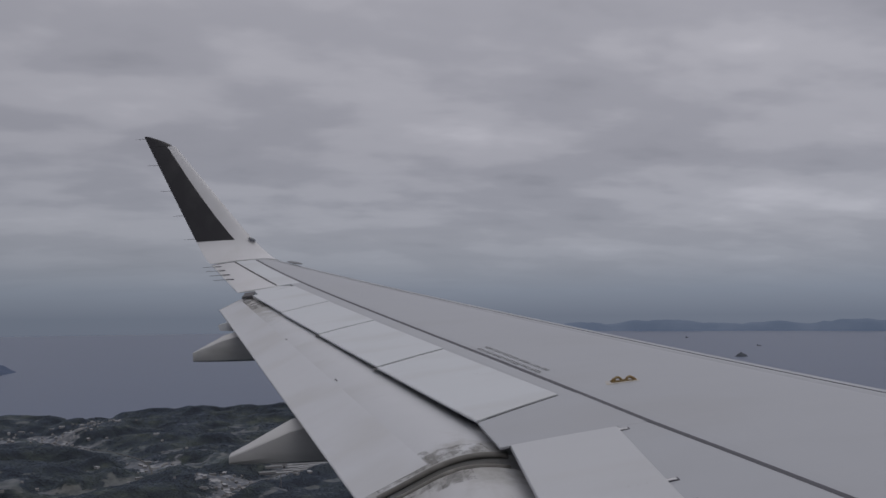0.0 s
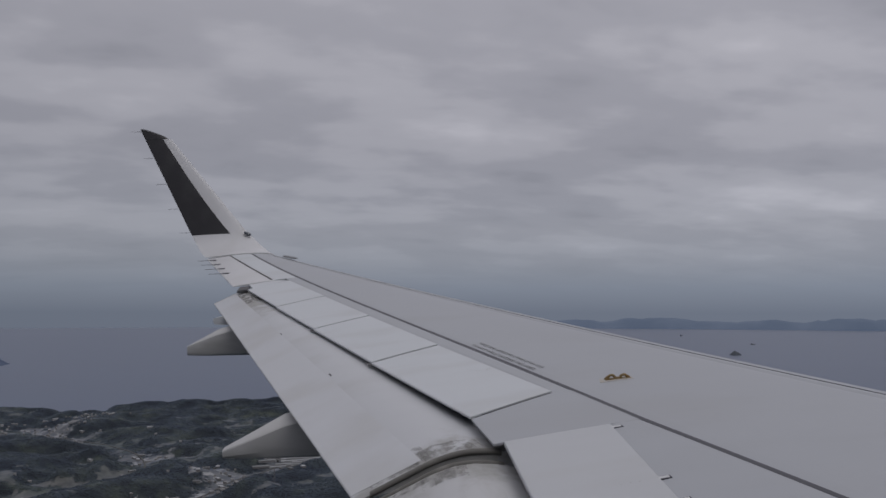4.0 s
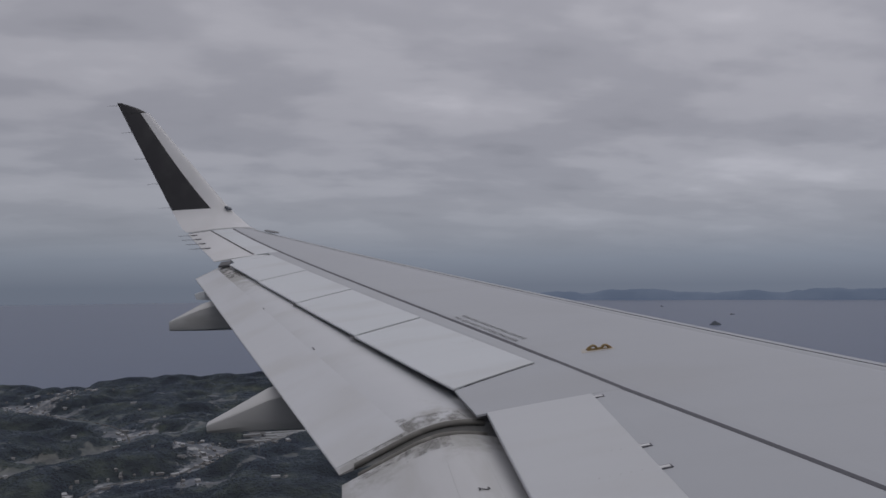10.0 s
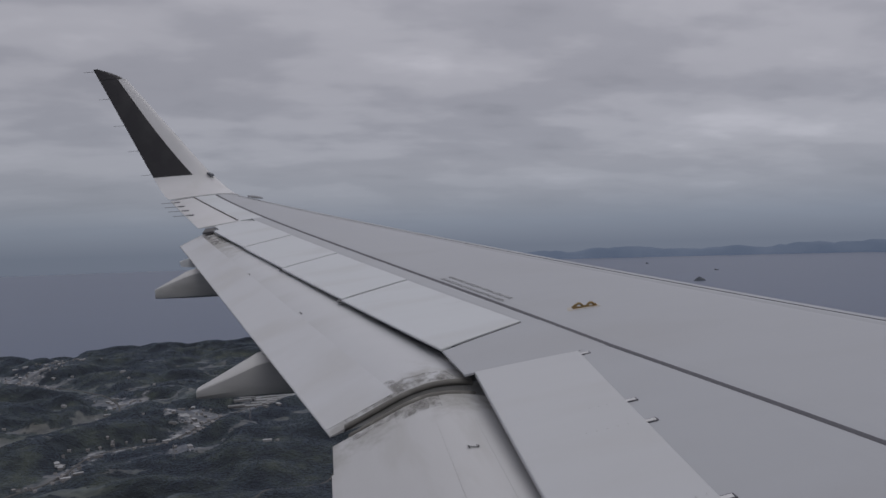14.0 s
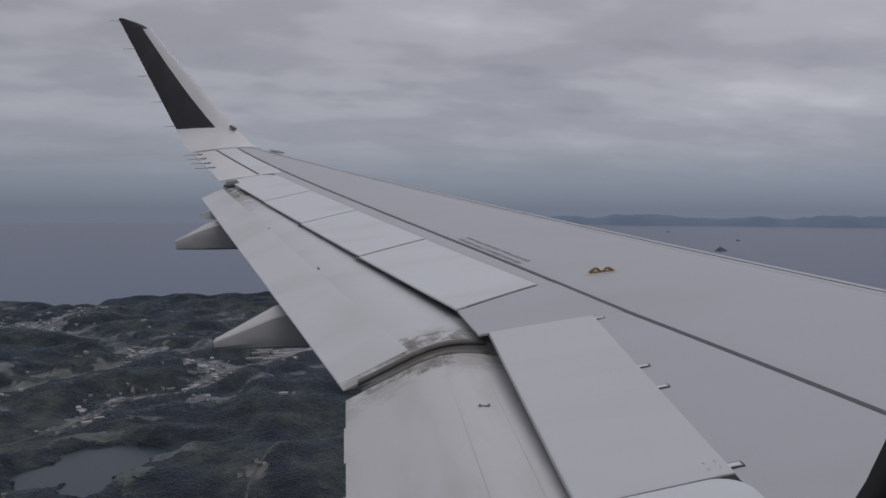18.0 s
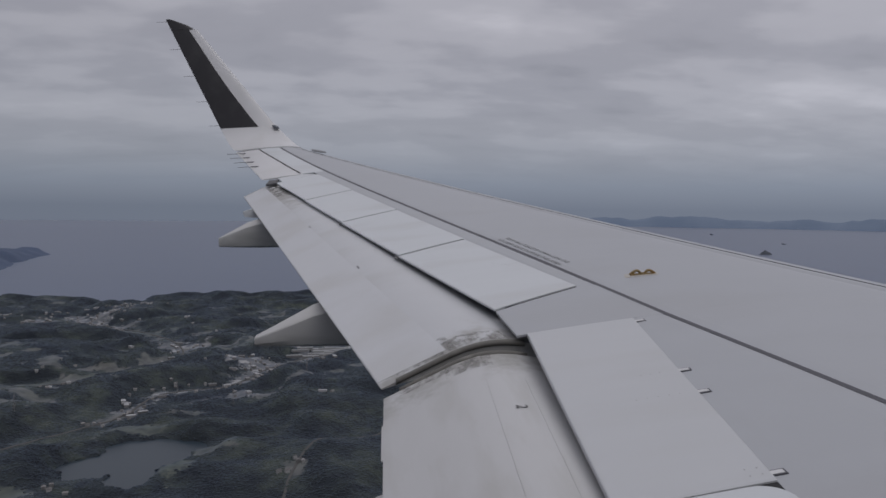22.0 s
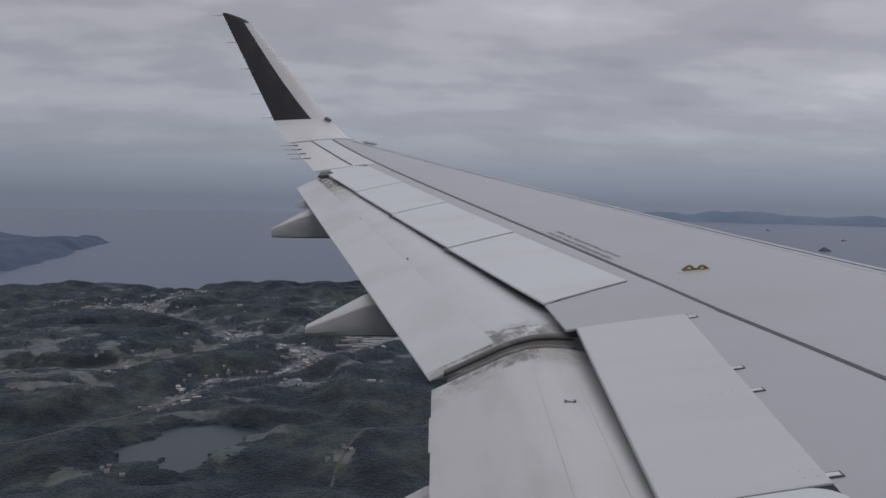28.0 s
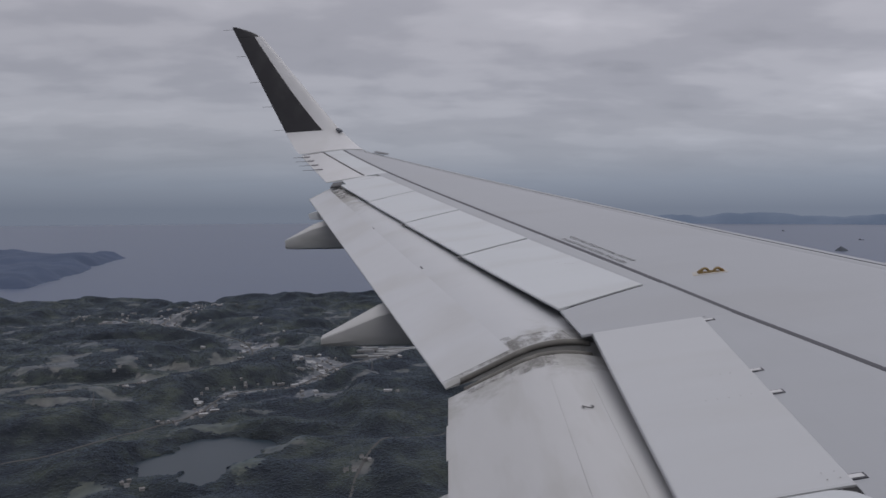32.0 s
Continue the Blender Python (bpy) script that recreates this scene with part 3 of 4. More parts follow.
for y, nose, tip, ridge, keel, w in ((8.45, -6.1, -8.47, (0.52, 0.335), (0.22, 0.265), 0.15), (12.0, -7.6, -9.35, (0.42, 0.85), (0.70, 0.735), 0.13), (5.5, -6.4, -8.1, (0.65, -0.19), (-0.55, -0.27), 0.17)):
    ob = smooth(part("flap_track_fairing", fairing(y, nose, tip, ridge, keel, w), fairing_paint, airplane, "grey canoe fairing under the drooped flap"))
    m = ob.modifiers.new("edges", "EDGE_SPLIT")
    m.split_angle = radians(24)
part("flap_arm", slab_from([[(-9.09, 12.36, 1.15), (-9.09, 12.48, 1.15)], [(-8.90, 12.35, 1.20), (-8.90, 12.50, 1.20)]], [[(-9.07, 12.36, 1.08), (-9.07, 12.48, 1.08)], [(-8.90, 12.35, 1.06), (-8.90, 12.50, 1.06)]]), panel_paint, airplane, "pale flap carriage arm")


# ---- winglet ----
def winglet_station(v):
    """Leading edge, trailing edge and inward normal at v from the wing tip (0) over the bend to the winglet's tip (1)."""
    if v < 0.28:
        q = v / 0.28
        ang = q * radians(76)
        y = 16.45 + 0.90 * math.sin(ang) / math.sin(radians(76)) * 0.96
        z = rise(16.45) + 0.03 + 0.46 * (1 - math.cos(ang)) / (1 - math.cos(radians(76)))
        le, te = -8.545 - 0.56 * q ** 1.4, -(trail(16.45)) - 0.41 * q
        nrm = Vector((0, -math.sin(ang), math.cos(ang)))
    else:
        q = (v - 0.28) / 0.72
        y, z = 17.314 + 0.53 * q, rise(16.45) + 0.49 + (4.53 - rise(16.45) - 0.49) * q
        le, te = -9.105 - 1.60 * q, -(trail(16.45)) - 0.41 - (11.14 - trail(16.45) - 0.41) * q
        nrm = Vector((0, -math.sin(radians(76)), math.cos(radians(76))))
    return le, te, y, z, nrm


def winglet_loop(v, s0=0.0, s1=1.0, lift=0.0, only_inner=False, thin=1.0):
    le, te, y, z, nrm = winglet_station(v)
    c = le - te
    inner_pts, outer_pts = [], []
    for k in range(13):
        s = s0 + (s1 - s0) * (k / 12) ** 1.5
        h = half_thick(s) * c * 0.85 * thin
        base = Vector((le - s * c, y, z))
        inner_pts.append(base + nrm * (h + lift))
        outer_pts.append(base - nrm * (h * 0.7 if not only_inner else -h + 0.004))
    return inner_pts + list(reversed(outer_pts))[0 if only_inner else 1:-1 if not only_inner else None]


vs = [k / 10 * 0.28 for k in range(10)] + [0.28 + 0.72 * 0.902 * k / 8 for k in range(9)]
loops = [winglet_loop(v) for v in vs]
wl = smooth(part("winglet", loft(loops), white_paint, airplane, "white upswept winglet with a black inner face"))
m = wl.modifiers.new("edges", "EDGE_SPLIT")
m.split_angle = radians(40)
dark = []
for k in range(13):
    q = k / 12
    v = 0.28 + 0.72 * (-0.016 + 0.945 * q)
    dark.append(winglet_loop(v, 0.325 + 0.06 * math.sin(math.pi * q) - 0.01 * q, 1.0, 0.003, True))
part("winglet_panel", loft(dark), black_paint, airplane, "black paint field on the winglet's inner face")
cap = []
for k in range(13):
    q = k / 12
    le, te, y, z, nrm = winglet_station(0.28 + 0.72 * (0.900 + 0.100 * q))
    c = le - te
    nose = le - 0.055 * (1 - q) - 0.80 * c * q ** 1.7
    loop_in, loop_out = [], []
    for j in range(9):
        s = (j / 8) ** 1.5
        x = nose + (te - nose) * s
        h = half_thick(s) * c * 0.85 * (1 - 0.5 * q * q) + 0.006
        loop_in.append(Vector((x, y, z)) + nrm * h)
        loop_out.append(Vector((x, y, z)) - nrm * h * 0.75)
    cap.append(loop_in + list(reversed(loop_out))[1:-1])
part("winglet_cap", loft(cap), black_paint, airplane, "black curved winglet cap")
# navigation lamp on the leading edge of the bend, and the dark slat end
bm = bmesh.new()
bmesh.ops.create_uvsphere(bm, u_segments=16, v_segments=8, radius=1, matrix=Matrix.Translation((-9.10, 17.22, 2.42)) @ pose(0, 0, 0, 0, 25, 0) @ Matrix.Diagonal((0.075, 0.035, 0.035, 1)))
smooth(part("navigation_lamp", bm, lamp_glass, airplane, "dark glass navigation lamp"))
bm = bmesh.new()
bmesh.ops.create_uvsphere(bm, u_segments=20, v_segments=8, radius=1, matrix=Matrix.Translation((-lead(15.75) - 0.08, 15.75, rise(15.75) + 0.085)) @ pose(0, 0, 0, 6, 0, 26) @ Matrix.Diagonal((0.07, 0.30, 0.016, 1)) @ pose(0, 0, 0))
smooth(part("slat_end", bm, slat_end_mat, airplane, "dark slat end on the leading edge"))
# static wicks
for v in (0.29, 0.45, 0.62, 0.80, 0.985):
    le, te, y, z, nrm = winglet_station(v)
    part("static_wick", rod((te + 0.01, y, z), (te - 0.20, y, z - 0.006), 0.0045, 0.0025), wick_mat, airplane)
for y in (16.1, 15.6, 15.1, 14.6):
    p = on_skin(trail(y) - 0.10, y, 0.01)
    wick = part("static_wick", rod(p, p + Vector((-0.30, 0, -0.005)), 0.006, 0.003), wick_mat, airplane)
    part("wick_base", rod(p + Vector((0.02, 0, 0)), p + Vector((-0.09, 0, 0)), 0.011, 0.008), wick_mat, wick)

# ---- yellow rope hook ----
hx, hy = 5.47, 7.27
hz = top_z(hx, hy)
hook = part("rope_hook", box_bm(-hx - 0.098, -hx + 0.098, hy - 0.020, hy + 0.020, hz - 0.006, hz + 0.006), hook_paint, airplane, "worn yellow rope hook with two eyes")
for sx in (-1, 1):
    loops = []
    for k in range(17):
        q = math.pi * k / 16
        c0 = Vector((-hx + sx * 0.047 + 0.027 * math.cos(q), hy, hz + 0.004 + 0.024 * math.sin(q)))
        out = Vector((math.cos(q), 0, math.sin(q)))
        loops.append([c0 + out * (0.0095 * math.cos(w)) + Vector((0, 0.013 * math.sin(w), 0)) for w in [j * math.tau / 8 for j in range(8)]])
    smooth(part("hook_eye", loft(loops), hook_paint, hook))
    foot = [(0.070, 0.004), (0.098, 0.004), (0.094, 0.010), (0.076, 0.026)]
    part("hook_foot", loft([[(-hx + sx * px, hy + dy, hz + pz) for px, pz in foot] for dy in (-0.010, 0.010)]), hook_paint, hook)
saddle = [(-0.028, 0.004), (0.028, 0.004), (0.030, 0.020), (0.012, 0.013), (-0.012, 0.013), (-0.030, 0.020)]
part("hook_web", loft([[(-hx + px, hy + dy, hz + pz) for px, pz in saddle] for dy in (-0.010, 0.010)]), hook_paint, hook)
part("hook_stain", skin_panel([(hx - 0.11, hy - 0.045), (hx - 0.11, hy + 0.035), (hx + 0.13, hy + 0.035), (hx + 0.15, hy - 0.05)], 0.002, 0.004, 3, 3, False), surface("hook_stain_paint", (0.40, 0.385, 0.36), 0.5, dirt=(0.37, 0.30, 0.19), dirt_amount=0.5, dirt_scale=12), hook)


# ---- stencilled writing ----
def writing(text, size, m, parent, name="stencil", ink=None):
    cu = bpy.data.curves.new(name, "FONT")
    cu.body, cu.size, cu.extrude, cu.align_x, cu.align_y = text, size, 0.0008, "CENTER", "CENTER"
    cu.space_character = 1.08
    ob = new(name, cu)
    dg = bpy.context.evaluated_depsgraph_get()
    me = bpy.data.meshes.new_from_object(ob.evaluated_get(dg))
    bpy.data.objects.remove(ob)
    me.materials.clear()
    me.materials.append(ink or print_paint)
    made = new(name, me)
    made.parent = parent
    made.matrix_local = m
    return made


def skin_frame(a, y, heading, up=0.004):
    """Pose on the skin with its x axis along heading (a, y)."""
    o = on_skin(a, y, up)
    e = Vector(heading).normalized() * 0.3
    p, q = on_skin(a + e.x, y + e.y, up), on_skin(a - e.x, y - e.y, up)
    x = (p - q).normalized()
    side = on_skin(a + e.y, y - e.x, up) - on_skin(a - e.y, y + e.x, up)
    z = x.cross(side).normalized()
    if z.z < 0:
        z = -z
    yy = z.cross(x)
    return Matrix.Translation(o) @ Matrix((x, yy, z)).transposed().to_4x4()


WARNING = "DO NOT WALK OUTSIDE THIS AREA"
along = (-0.33, -1.0)
tagged(writing(WARNING, 0.058, skin_frame(6.135, 8.22, along, 0.003), airplane), "dark stencilled walk warning", kind="stuff")
tagged(writing(WARNING, 0.058, skin_frame(6.06, 8.25, (0.33, 1.0), 0.003), airplane), "dark stencilled walk warning, turned round", kind="stuff")
p = flap_top(5.52, 0.72)
t1 = (flap_top(5.60, 0.78) - flap_top(5.60, 0.72)).normalized()
t2 = Vector((0, -1, -0.083)).normalized()
zz = t1.cross(Vector((0, 1, 0.083))).normalized()
tagged(writing("2", 0.088, Matrix.Translation(p + zz * 0.004) @ Matrix((t2, t1, zz)).transposed().to_4x4(), inner, "stencil", dark_metal), "stencilled number two")


# ---- cabin window and fuselage round the camera ----
WIN_X, WIN_Z, WIN_HW, WIN_HH, WIN_R = -7.5142, 1.9085, 0.118, 0.165, 0.110


def window_outline(grow, n=12):
    pts = []
    for sx, sz, q0 in ((1, 1, 0), (-1, 1, 90), (-1, -1, 180), (1, -1, 270)):
        cx, cz = WIN_X + sx * (WIN_HW - WIN_R), WIN_Z + sz * (WIN_HH - WIN_R)
        for k in range(n + 1):
            q = radians(q0 + 90 * k / n)
            pts.append((cx + math.cos(q) * (WIN_R + grow), cz + math.sin(q) * (WIN_R + grow)))
    return pts


def ring_bm(stations):
    """Closed ring through (growth, y) stations round the window."""
    bm = bmesh.new()
    loops = [[bm.verts.new((x, y, z)) for x, z in window_outline(gr)] for gr, y in stations]
    n = len(loops[0])
    for a, b in zip(loops, loops[1:] + loops[:1]):
        for i in range(n):
            bm.faces.new((a[i], a[(i + 1) % n], b[(i + 1) % n], b[i]))
    return bm


smooth(part("window_gasket", ring_bm([(0.0, 1.740), (0.003, 1.734), (0.012, 1.730), (0.018, 1.730), (0.034, 1.765), (0.026, 1.765)]), gasket_mat, airplane, "black rubber window gasket"))
# side lining with the window's opening through it
bm = bmesh.new()
for y, gr in ((1.728, 0.0185), (1.762, 0.040)):
    inner_ring = window_outline(gr)
    near = [bm.verts.new((x, y, z)) for x, z in inner_ring]
    far_ring = []
    for x, z in inner_ring:
        d = Vector((x - WIN_X, z - WIN_Z)).normalized()
        k = min(1.6 / max(abs(d.x), 1e-6), (0.222 if d.y > 0 else 1.0) / max(abs(d.y), 1e-6))
        far_ring.append(bm.verts.new((WIN_X + d.x * k, y, WIN_Z + d.y * k)))
    n = len(near)
    for i in range(n):
        bm.faces.new((near[i], near[(i + 1) % n], far_ring[(i + 1) % n], far_ring[i]))
    if y == 1.728:
        near0, far0 = near, far_ring
    else:
        for i in range(n):
            j = (i + 1) % n
            bm.faces.new((near0[i], near0[j], near[j], near[i]))
            bm.faces.new((far0[i], far0[j], far_ring[j], far_ring[i]))
part("side_lining", bm, lining_mat, airplane, "pale cabin side lining")
HALL = [(1.728, 0.90), (1.728, 2.128), (1.30, 2.50), (-1.30, 2.50), (-1.60, 2.20), (-1.60, 0.90)]
part("cabin_floor", box_bm(-9.2, -5.9, -1.6, 1.728, 0.86, 0.90), lining_mat, airplane)
for nm, p, q in (("sloped_lining", HALL[1], HALL[2]), ("cabin_ceiling", HALL[2], HALL[3]), ("sloped_lining", HALL[3], HALL[4]), ("far_lining", HALL[4], HALL[5])):
    o = Vector((p[1] - q[1], q[0] - p[0])).normalized() * -0.03
    part(nm, loft([[(x, p[0], p[1]), (x, q[0], q[1]), (x, q[0] + o.x, q[1] + o.y), (x, p[0] + o.x, p[1] + o.y)] for x in (-9.2, -5.9)]), lining_mat, airplane)
for x in (-9.2, -5.94):
    part("cabin_bulkhead", loft([[(x + dx, y, z) for y, z in HALL] for dx in (0.0, 0.04)]), lining_mat, airplane)
# reveal between the lining and the outer skin
for x0, x1, z0, z1, y1 in ((-7.77, -7.17, 1.607, 1.637, 1.97), (-7.80, -7.77, 1.607, 2.09, 1.80), (-7.17, -7.14, 1.607, 2.09, 1.80)):
    part("window_reveal", box_bm(x0, x1, 1.764, y1, z0, z1), lining_mat, airplane)
# outer skin
FUS_R, FUS_Z = 2.05, 1.1
angles = sorted(set([15.2, 29.0] + [float(a) for a in range(0, 360, 12) if not 12 < a < 36] + [34.0, 10.0]))
stations = [-17.0, -13.0, -10.0, -7.77, -7.17, -5.0, -2.0, 1.5, 4.5]
bm = bmesh.new()
grid = [[bm.verts.new((x, FUS_R * math.cos(radians(a)), FUS_Z + FUS_R * math.sin(radians(a)))) for a in angles] for x in stations]
for i in range(len(stations) - 1):
    for j in range(len(angles)):
        k = (j + 1) % len(angles)
        if stations[i] == -7.77 and angles[j] == 15.2:
            continue
        bm.faces.new((grid[i][j], grid[i][k], grid[i + 1][k], grid[i + 1][j]))
bm.faces.new(grid[0])
bm.faces.new(list(reversed(grid[-1])))
fus = part("fuselage", bm, fuselage_paint, airplane, "grey fuselage tube")
sol = fus.modifiers.new("skin", "SOLIDIFY")
sol.thickness, sol.offset = 0.03, -1

# ---- sea, land and distance ----
def add_haze_sheen(m, weight, tint, rough=0.6):
    """Blue-tinted sheen at glancing angles, put in for the haze over distant land."""
    p = m.node_tree.nodes["Principled BSDF"]
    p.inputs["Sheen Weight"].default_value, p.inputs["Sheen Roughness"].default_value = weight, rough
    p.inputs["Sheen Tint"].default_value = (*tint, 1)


# base colours of ground and crowns lean blue, with some haze put in
land_mat = surface("wooded_land", (0.0195, 0.0255, 0.031), 0.95, grain=0.35, spread=0.30, patch=0.03, bump=0.4, bump_scale=0.8)
crown_mat = surface("tree_crowns", (0.0195, 0.0256, 0.0312), 0.9, grain=0.4, spread=0.2, patch=0.05)
road_mat = surface("road_surface", (0.075, 0.075, 0.076), 0.9, grain=0.8, spread=0.2)
wall_mat = surface("house_walls", (0.20, 0.20, 0.205), 0.8, per_object=0.5)
roof_mat = surface("house_roofs", (0.17, 0.165, 0.165), 0.7, per_object=0.6)
shed_mat = surface("shed_roofs", (0.25, 0.255, 0.265), 0.6, per_object=0.5)
film_mat = surface("greenhouse_film", (0.24, 0.25, 0.26), 0.45, per_object=0.3)
steel_mat = surface("pylon_steel", (0.15, 0.15, 0.155), 0.6)
# headland woods are paler and bluer: distance haze put into the base colour
shore_mat = surface("hazy_headland_woods", (0.046, 0.064, 0.112), 0.95, grain=0.06, spread=0.35, patch=0.012, bump=0.3, bump_scale=0.08)
boat_mat = surface("boat_hull", (0.16, 0.17, 0.19), 0.6)


def add_stands(m):
    """Stands of differing trees: dark evergreens, greener and browner mixed woods."""
    n, l = m.node_tree.nodes, m.node_tree.links
    p = n["Principled BSDF"]
    old = p.inputs["Base Color"].links[0].from_socket
    co = n.new("ShaderNodeTexCoord")
    for scale, stops in ((0.07, [(0.40, (0.50, 0.54, 0.62)), (0.5, (0.92, 0.92, 0.93)), (0.62, (1.62, 1.54, 1.28))]),
                         (0.02, [(0.38, (0.74, 0.78, 0.88)), (0.62, (1.32, 1.28, 1.08))]),
                         (0.17, [(0.40, (0.68, 0.70, 0.76)), (0.62, (1.38, 1.34, 1.14))])):
        t, x = n.new("ShaderNodeTexNoise"), n.new("ShaderNodeMix")
        t.inputs["Scale"].default_value, t.inputs["Detail"].default_value = scale, 5
        l.new(co.outputs["Object"], t.inputs["Vector"])
        cr = ramp_of(n.new("ShaderNodeValToRGB"), stops)
        l.new(t.outputs["Fac"], cr.inputs[0])
        x.data_type, x.blend_type = "RGBA", "MULTIPLY"
        x.inputs[0].default_value = 1.0
        l.new(old, x.inputs[6])
        l.new(cr.outputs[0], x.inputs[7])
        old = x.outputs[2]
    l.new(old, p.inputs["Base Color"])


for m in (land_mat, crown_mat):
    add_stands(m)
    add_haze_sheen(m, 0.11, (0.32, 0.56, 1.0), 0.5)
add_haze_sheen(shore_mat, 0.08, (0.50, 0.70, 1.0))


def add_open_land(m):
    """Grass, dry fields and built-up plots where the land is cleared, with ragged edges."""
    n, l = m.node_tree.nodes, m.node_tree.links
    p = n["Principled BSDF"]
    woods = p.inputs["Base Color"].links[0].from_socket
    co = n.new("ShaderNodeTexCoord")

    def tex(kind, scale, detail=None):
        t = n.new(kind)
        t.inputs["Scale"].default_value = scale
        if detail:
            t.inputs["Detail"].default_value = detail
        l.new(co.outputs["Object"], t.inputs["Vector"])
        return t

    def field(name):
        a = n.new("ShaderNodeAttribute")
        a.attribute_name = name
        return a.outputs["Fac"]

    def op(kind, a, b, clamp=False):
        q = n.new("ShaderNodeMath")
        q.operation, q.use_clamp = kind, clamp
        for i, val in enumerate((a, b)):
            if isinstance(val, float):
                q.inputs[i].default_value = val
            else:
                l.new(val, q.inputs[i])
        return q.outputs[0]

    def mix(f, a, b):
        x = n.new("ShaderNodeMix")
        x.data_type = "RGBA"
        for i, val in ((0, f), (6, a), (7, b)):
            if isinstance(val, tuple):
                x.inputs[i].default_value = (*val, 1)
            else:
                l.new(val, x.inputs[i])
        return x.outputs[2]

    ragged = op("ADD", op("MULTIPLY", op("SUBTRACT", tex("ShaderNodeTexNoise", 0.26, 5).outputs["Fac"], 0.5), 0.85), op("MULTIPLY", op("SUBTRACT", tex("ShaderNodeTexNoise", 0.8, 3).outputs["Fac"], 0.5), 0.30))
    clear = op("MULTIPLY", op("SUBTRACT", op("ADD", field("clearing"), ragged), 0.25), 7.0, True)
    use = op("ADD", field("land_use"), op("MULTIPLY", op("SUBTRACT", tex("ShaderNodeTexNoise", 0.10, 4).outputs["Fac"], 0.5), 0.7))
    kinds = ramp_of(n.new("ShaderNodeValToRGB"), [(0.10, (0.054, 0.067, 0.048)), (0.40, (0.076, 0.082, 0.072)), (0.55, (0.105, 0.104, 0.100)), (0.80, (0.120, 0.123, 0.132))])
    l.new(op("ADD", op("MULTIPLY", use, 0.5), 0.5, True), kinds.inputs[0])
    cells = tex("ShaderNodeTexVoronoi", 0.35)
    grey = n.new("ShaderNodeSeparateColor")
    l.new(cells.outputs["Color"], grey.inputs[0])
    pale = op("MULTIPLY", op("MULTIPLY", op("SUBTRACT", grey.outputs[0], 0.62), 3.2, True), op("MULTIPLY", op("SUBTRACT", use, 0.20), 3.0, True))
    plots = mix(pale, kinds.outputs[0], (0.27, 0.27, 0.275))
    tone = n.new("ShaderNodeMix")
    tone.data_type, tone.blend_type = "RGBA", "MULTIPLY"
    tone.inputs[0].default_value = 1.0
    l.new(plots, tone.inputs[6])
    speck = ramp_of(n.new("ShaderNodeValToRGB"), [(0.35, (0.66, 0.68, 0.70)), (0.65, (1.22, 1.22, 1.18))])
    l.new(tex("ShaderNodeTexNoise", 0.22, 4).outputs["Fac"], speck.inputs[0])
    l.new(speck.outputs[0], tone.inputs[7])
    l.new(mix(clear, woods, tone.outputs[2]), p.inputs["Base Color"])


add_open_land(land_mat)


def water_material(name, base, rough, scale, strength):
    m = surface(name, base, rough, grain=0.02, spread=0.10, patch=0.003, stretch=(0.4, 1.0, 1.0))
    n, l = m.node_tree.nodes, m.node_tree.links
    co = n.new("ShaderNodeTexCoord")
    tx = n.new("ShaderNodeTexNoise")
    tx.inputs["Scale"].default_value, tx.inputs["Detail"].default_value = scale, 4
    l.new(co.outputs["Object"], tx.inputs["Vector"])
    b = n.new("ShaderNodeBump")
    b.inputs["Strength"].default_value, b.inputs["Distance"].default_value = strength, 0.1
    l.new(tx.outputs["Fac"], b.inputs["Height"])
    l.new(b.outputs[0], n["Principled BSDF"].inputs["Normal"])
    return m


sea_mat = water_material("sea_water", (0.052, 0.078, 0.142), 0.35, 0.5, 0.25)
lake_mat = water_material("lake_water", (0.022, 0.036, 0.050), 0.30, 0.8, 0.10)
lake_mat.node_tree.nodes["Principled BSDF"].inputs["IOR"].default_value = 1.36

# sea
bm = bmesh.new()
rings = []
for r in (400, 900, 1600, 2600, 3800, 4960):
    rings.append([bm.verts.new((r * math.cos(k * math.tau / 96), r * math.sin(k * math.tau / 96), 0)) for k in range(96)])
bm.faces.new(rings[0])
for a, b in zip(rings, rings[1:]):
    for i in range(96):
        bm.faces.new((a[i], a[(i + 1) % 96], b[(i + 1) % 96], b[i]))
tagged(part("sea", bm, sea_mat), "calm grey bay under cloud", "water", kind="structure")


def fbm(x, y, scale, seed=0.0, octaves=3):
    return noise.fractal(Vector((x / scale, y / scale, seed)), 0.6, 2.1, octaves)


def step01(x, a, b):
    q = min(max((x - a) / (b - a), 0.0), 1.0)
    return q * q * (3 - 2 * q)


@functools.lru_cache(None)
def bounds(line):
    return min(p[0] for p in line) - 40, max(p[0] for p in line) + 40, min(p[1] for p in line) - 40, max(p[1] for p in line) + 40


@functools.lru_cache(None)
def near_line(x, y, line):
    """Distance from a line of points, or 99 where it is far off."""
    x0, x1, y0, y1 = bounds(line)
    if not (x0 < x < x1 and y0 < y < y1):
        return 99.0
    best = 99.0
    for (ax, ay), (bx, by) in zip(line, line[1:]):
        dx, dy = bx - ax, by - ay
        q = min(max(((x - ax) * dx + (y - ay) * dy) / (dx * dx + dy * dy), 0.0), 1.0)
        best = min(best, math.hypot(x - ax - q * dx, y - ay - q * dy))
    return best


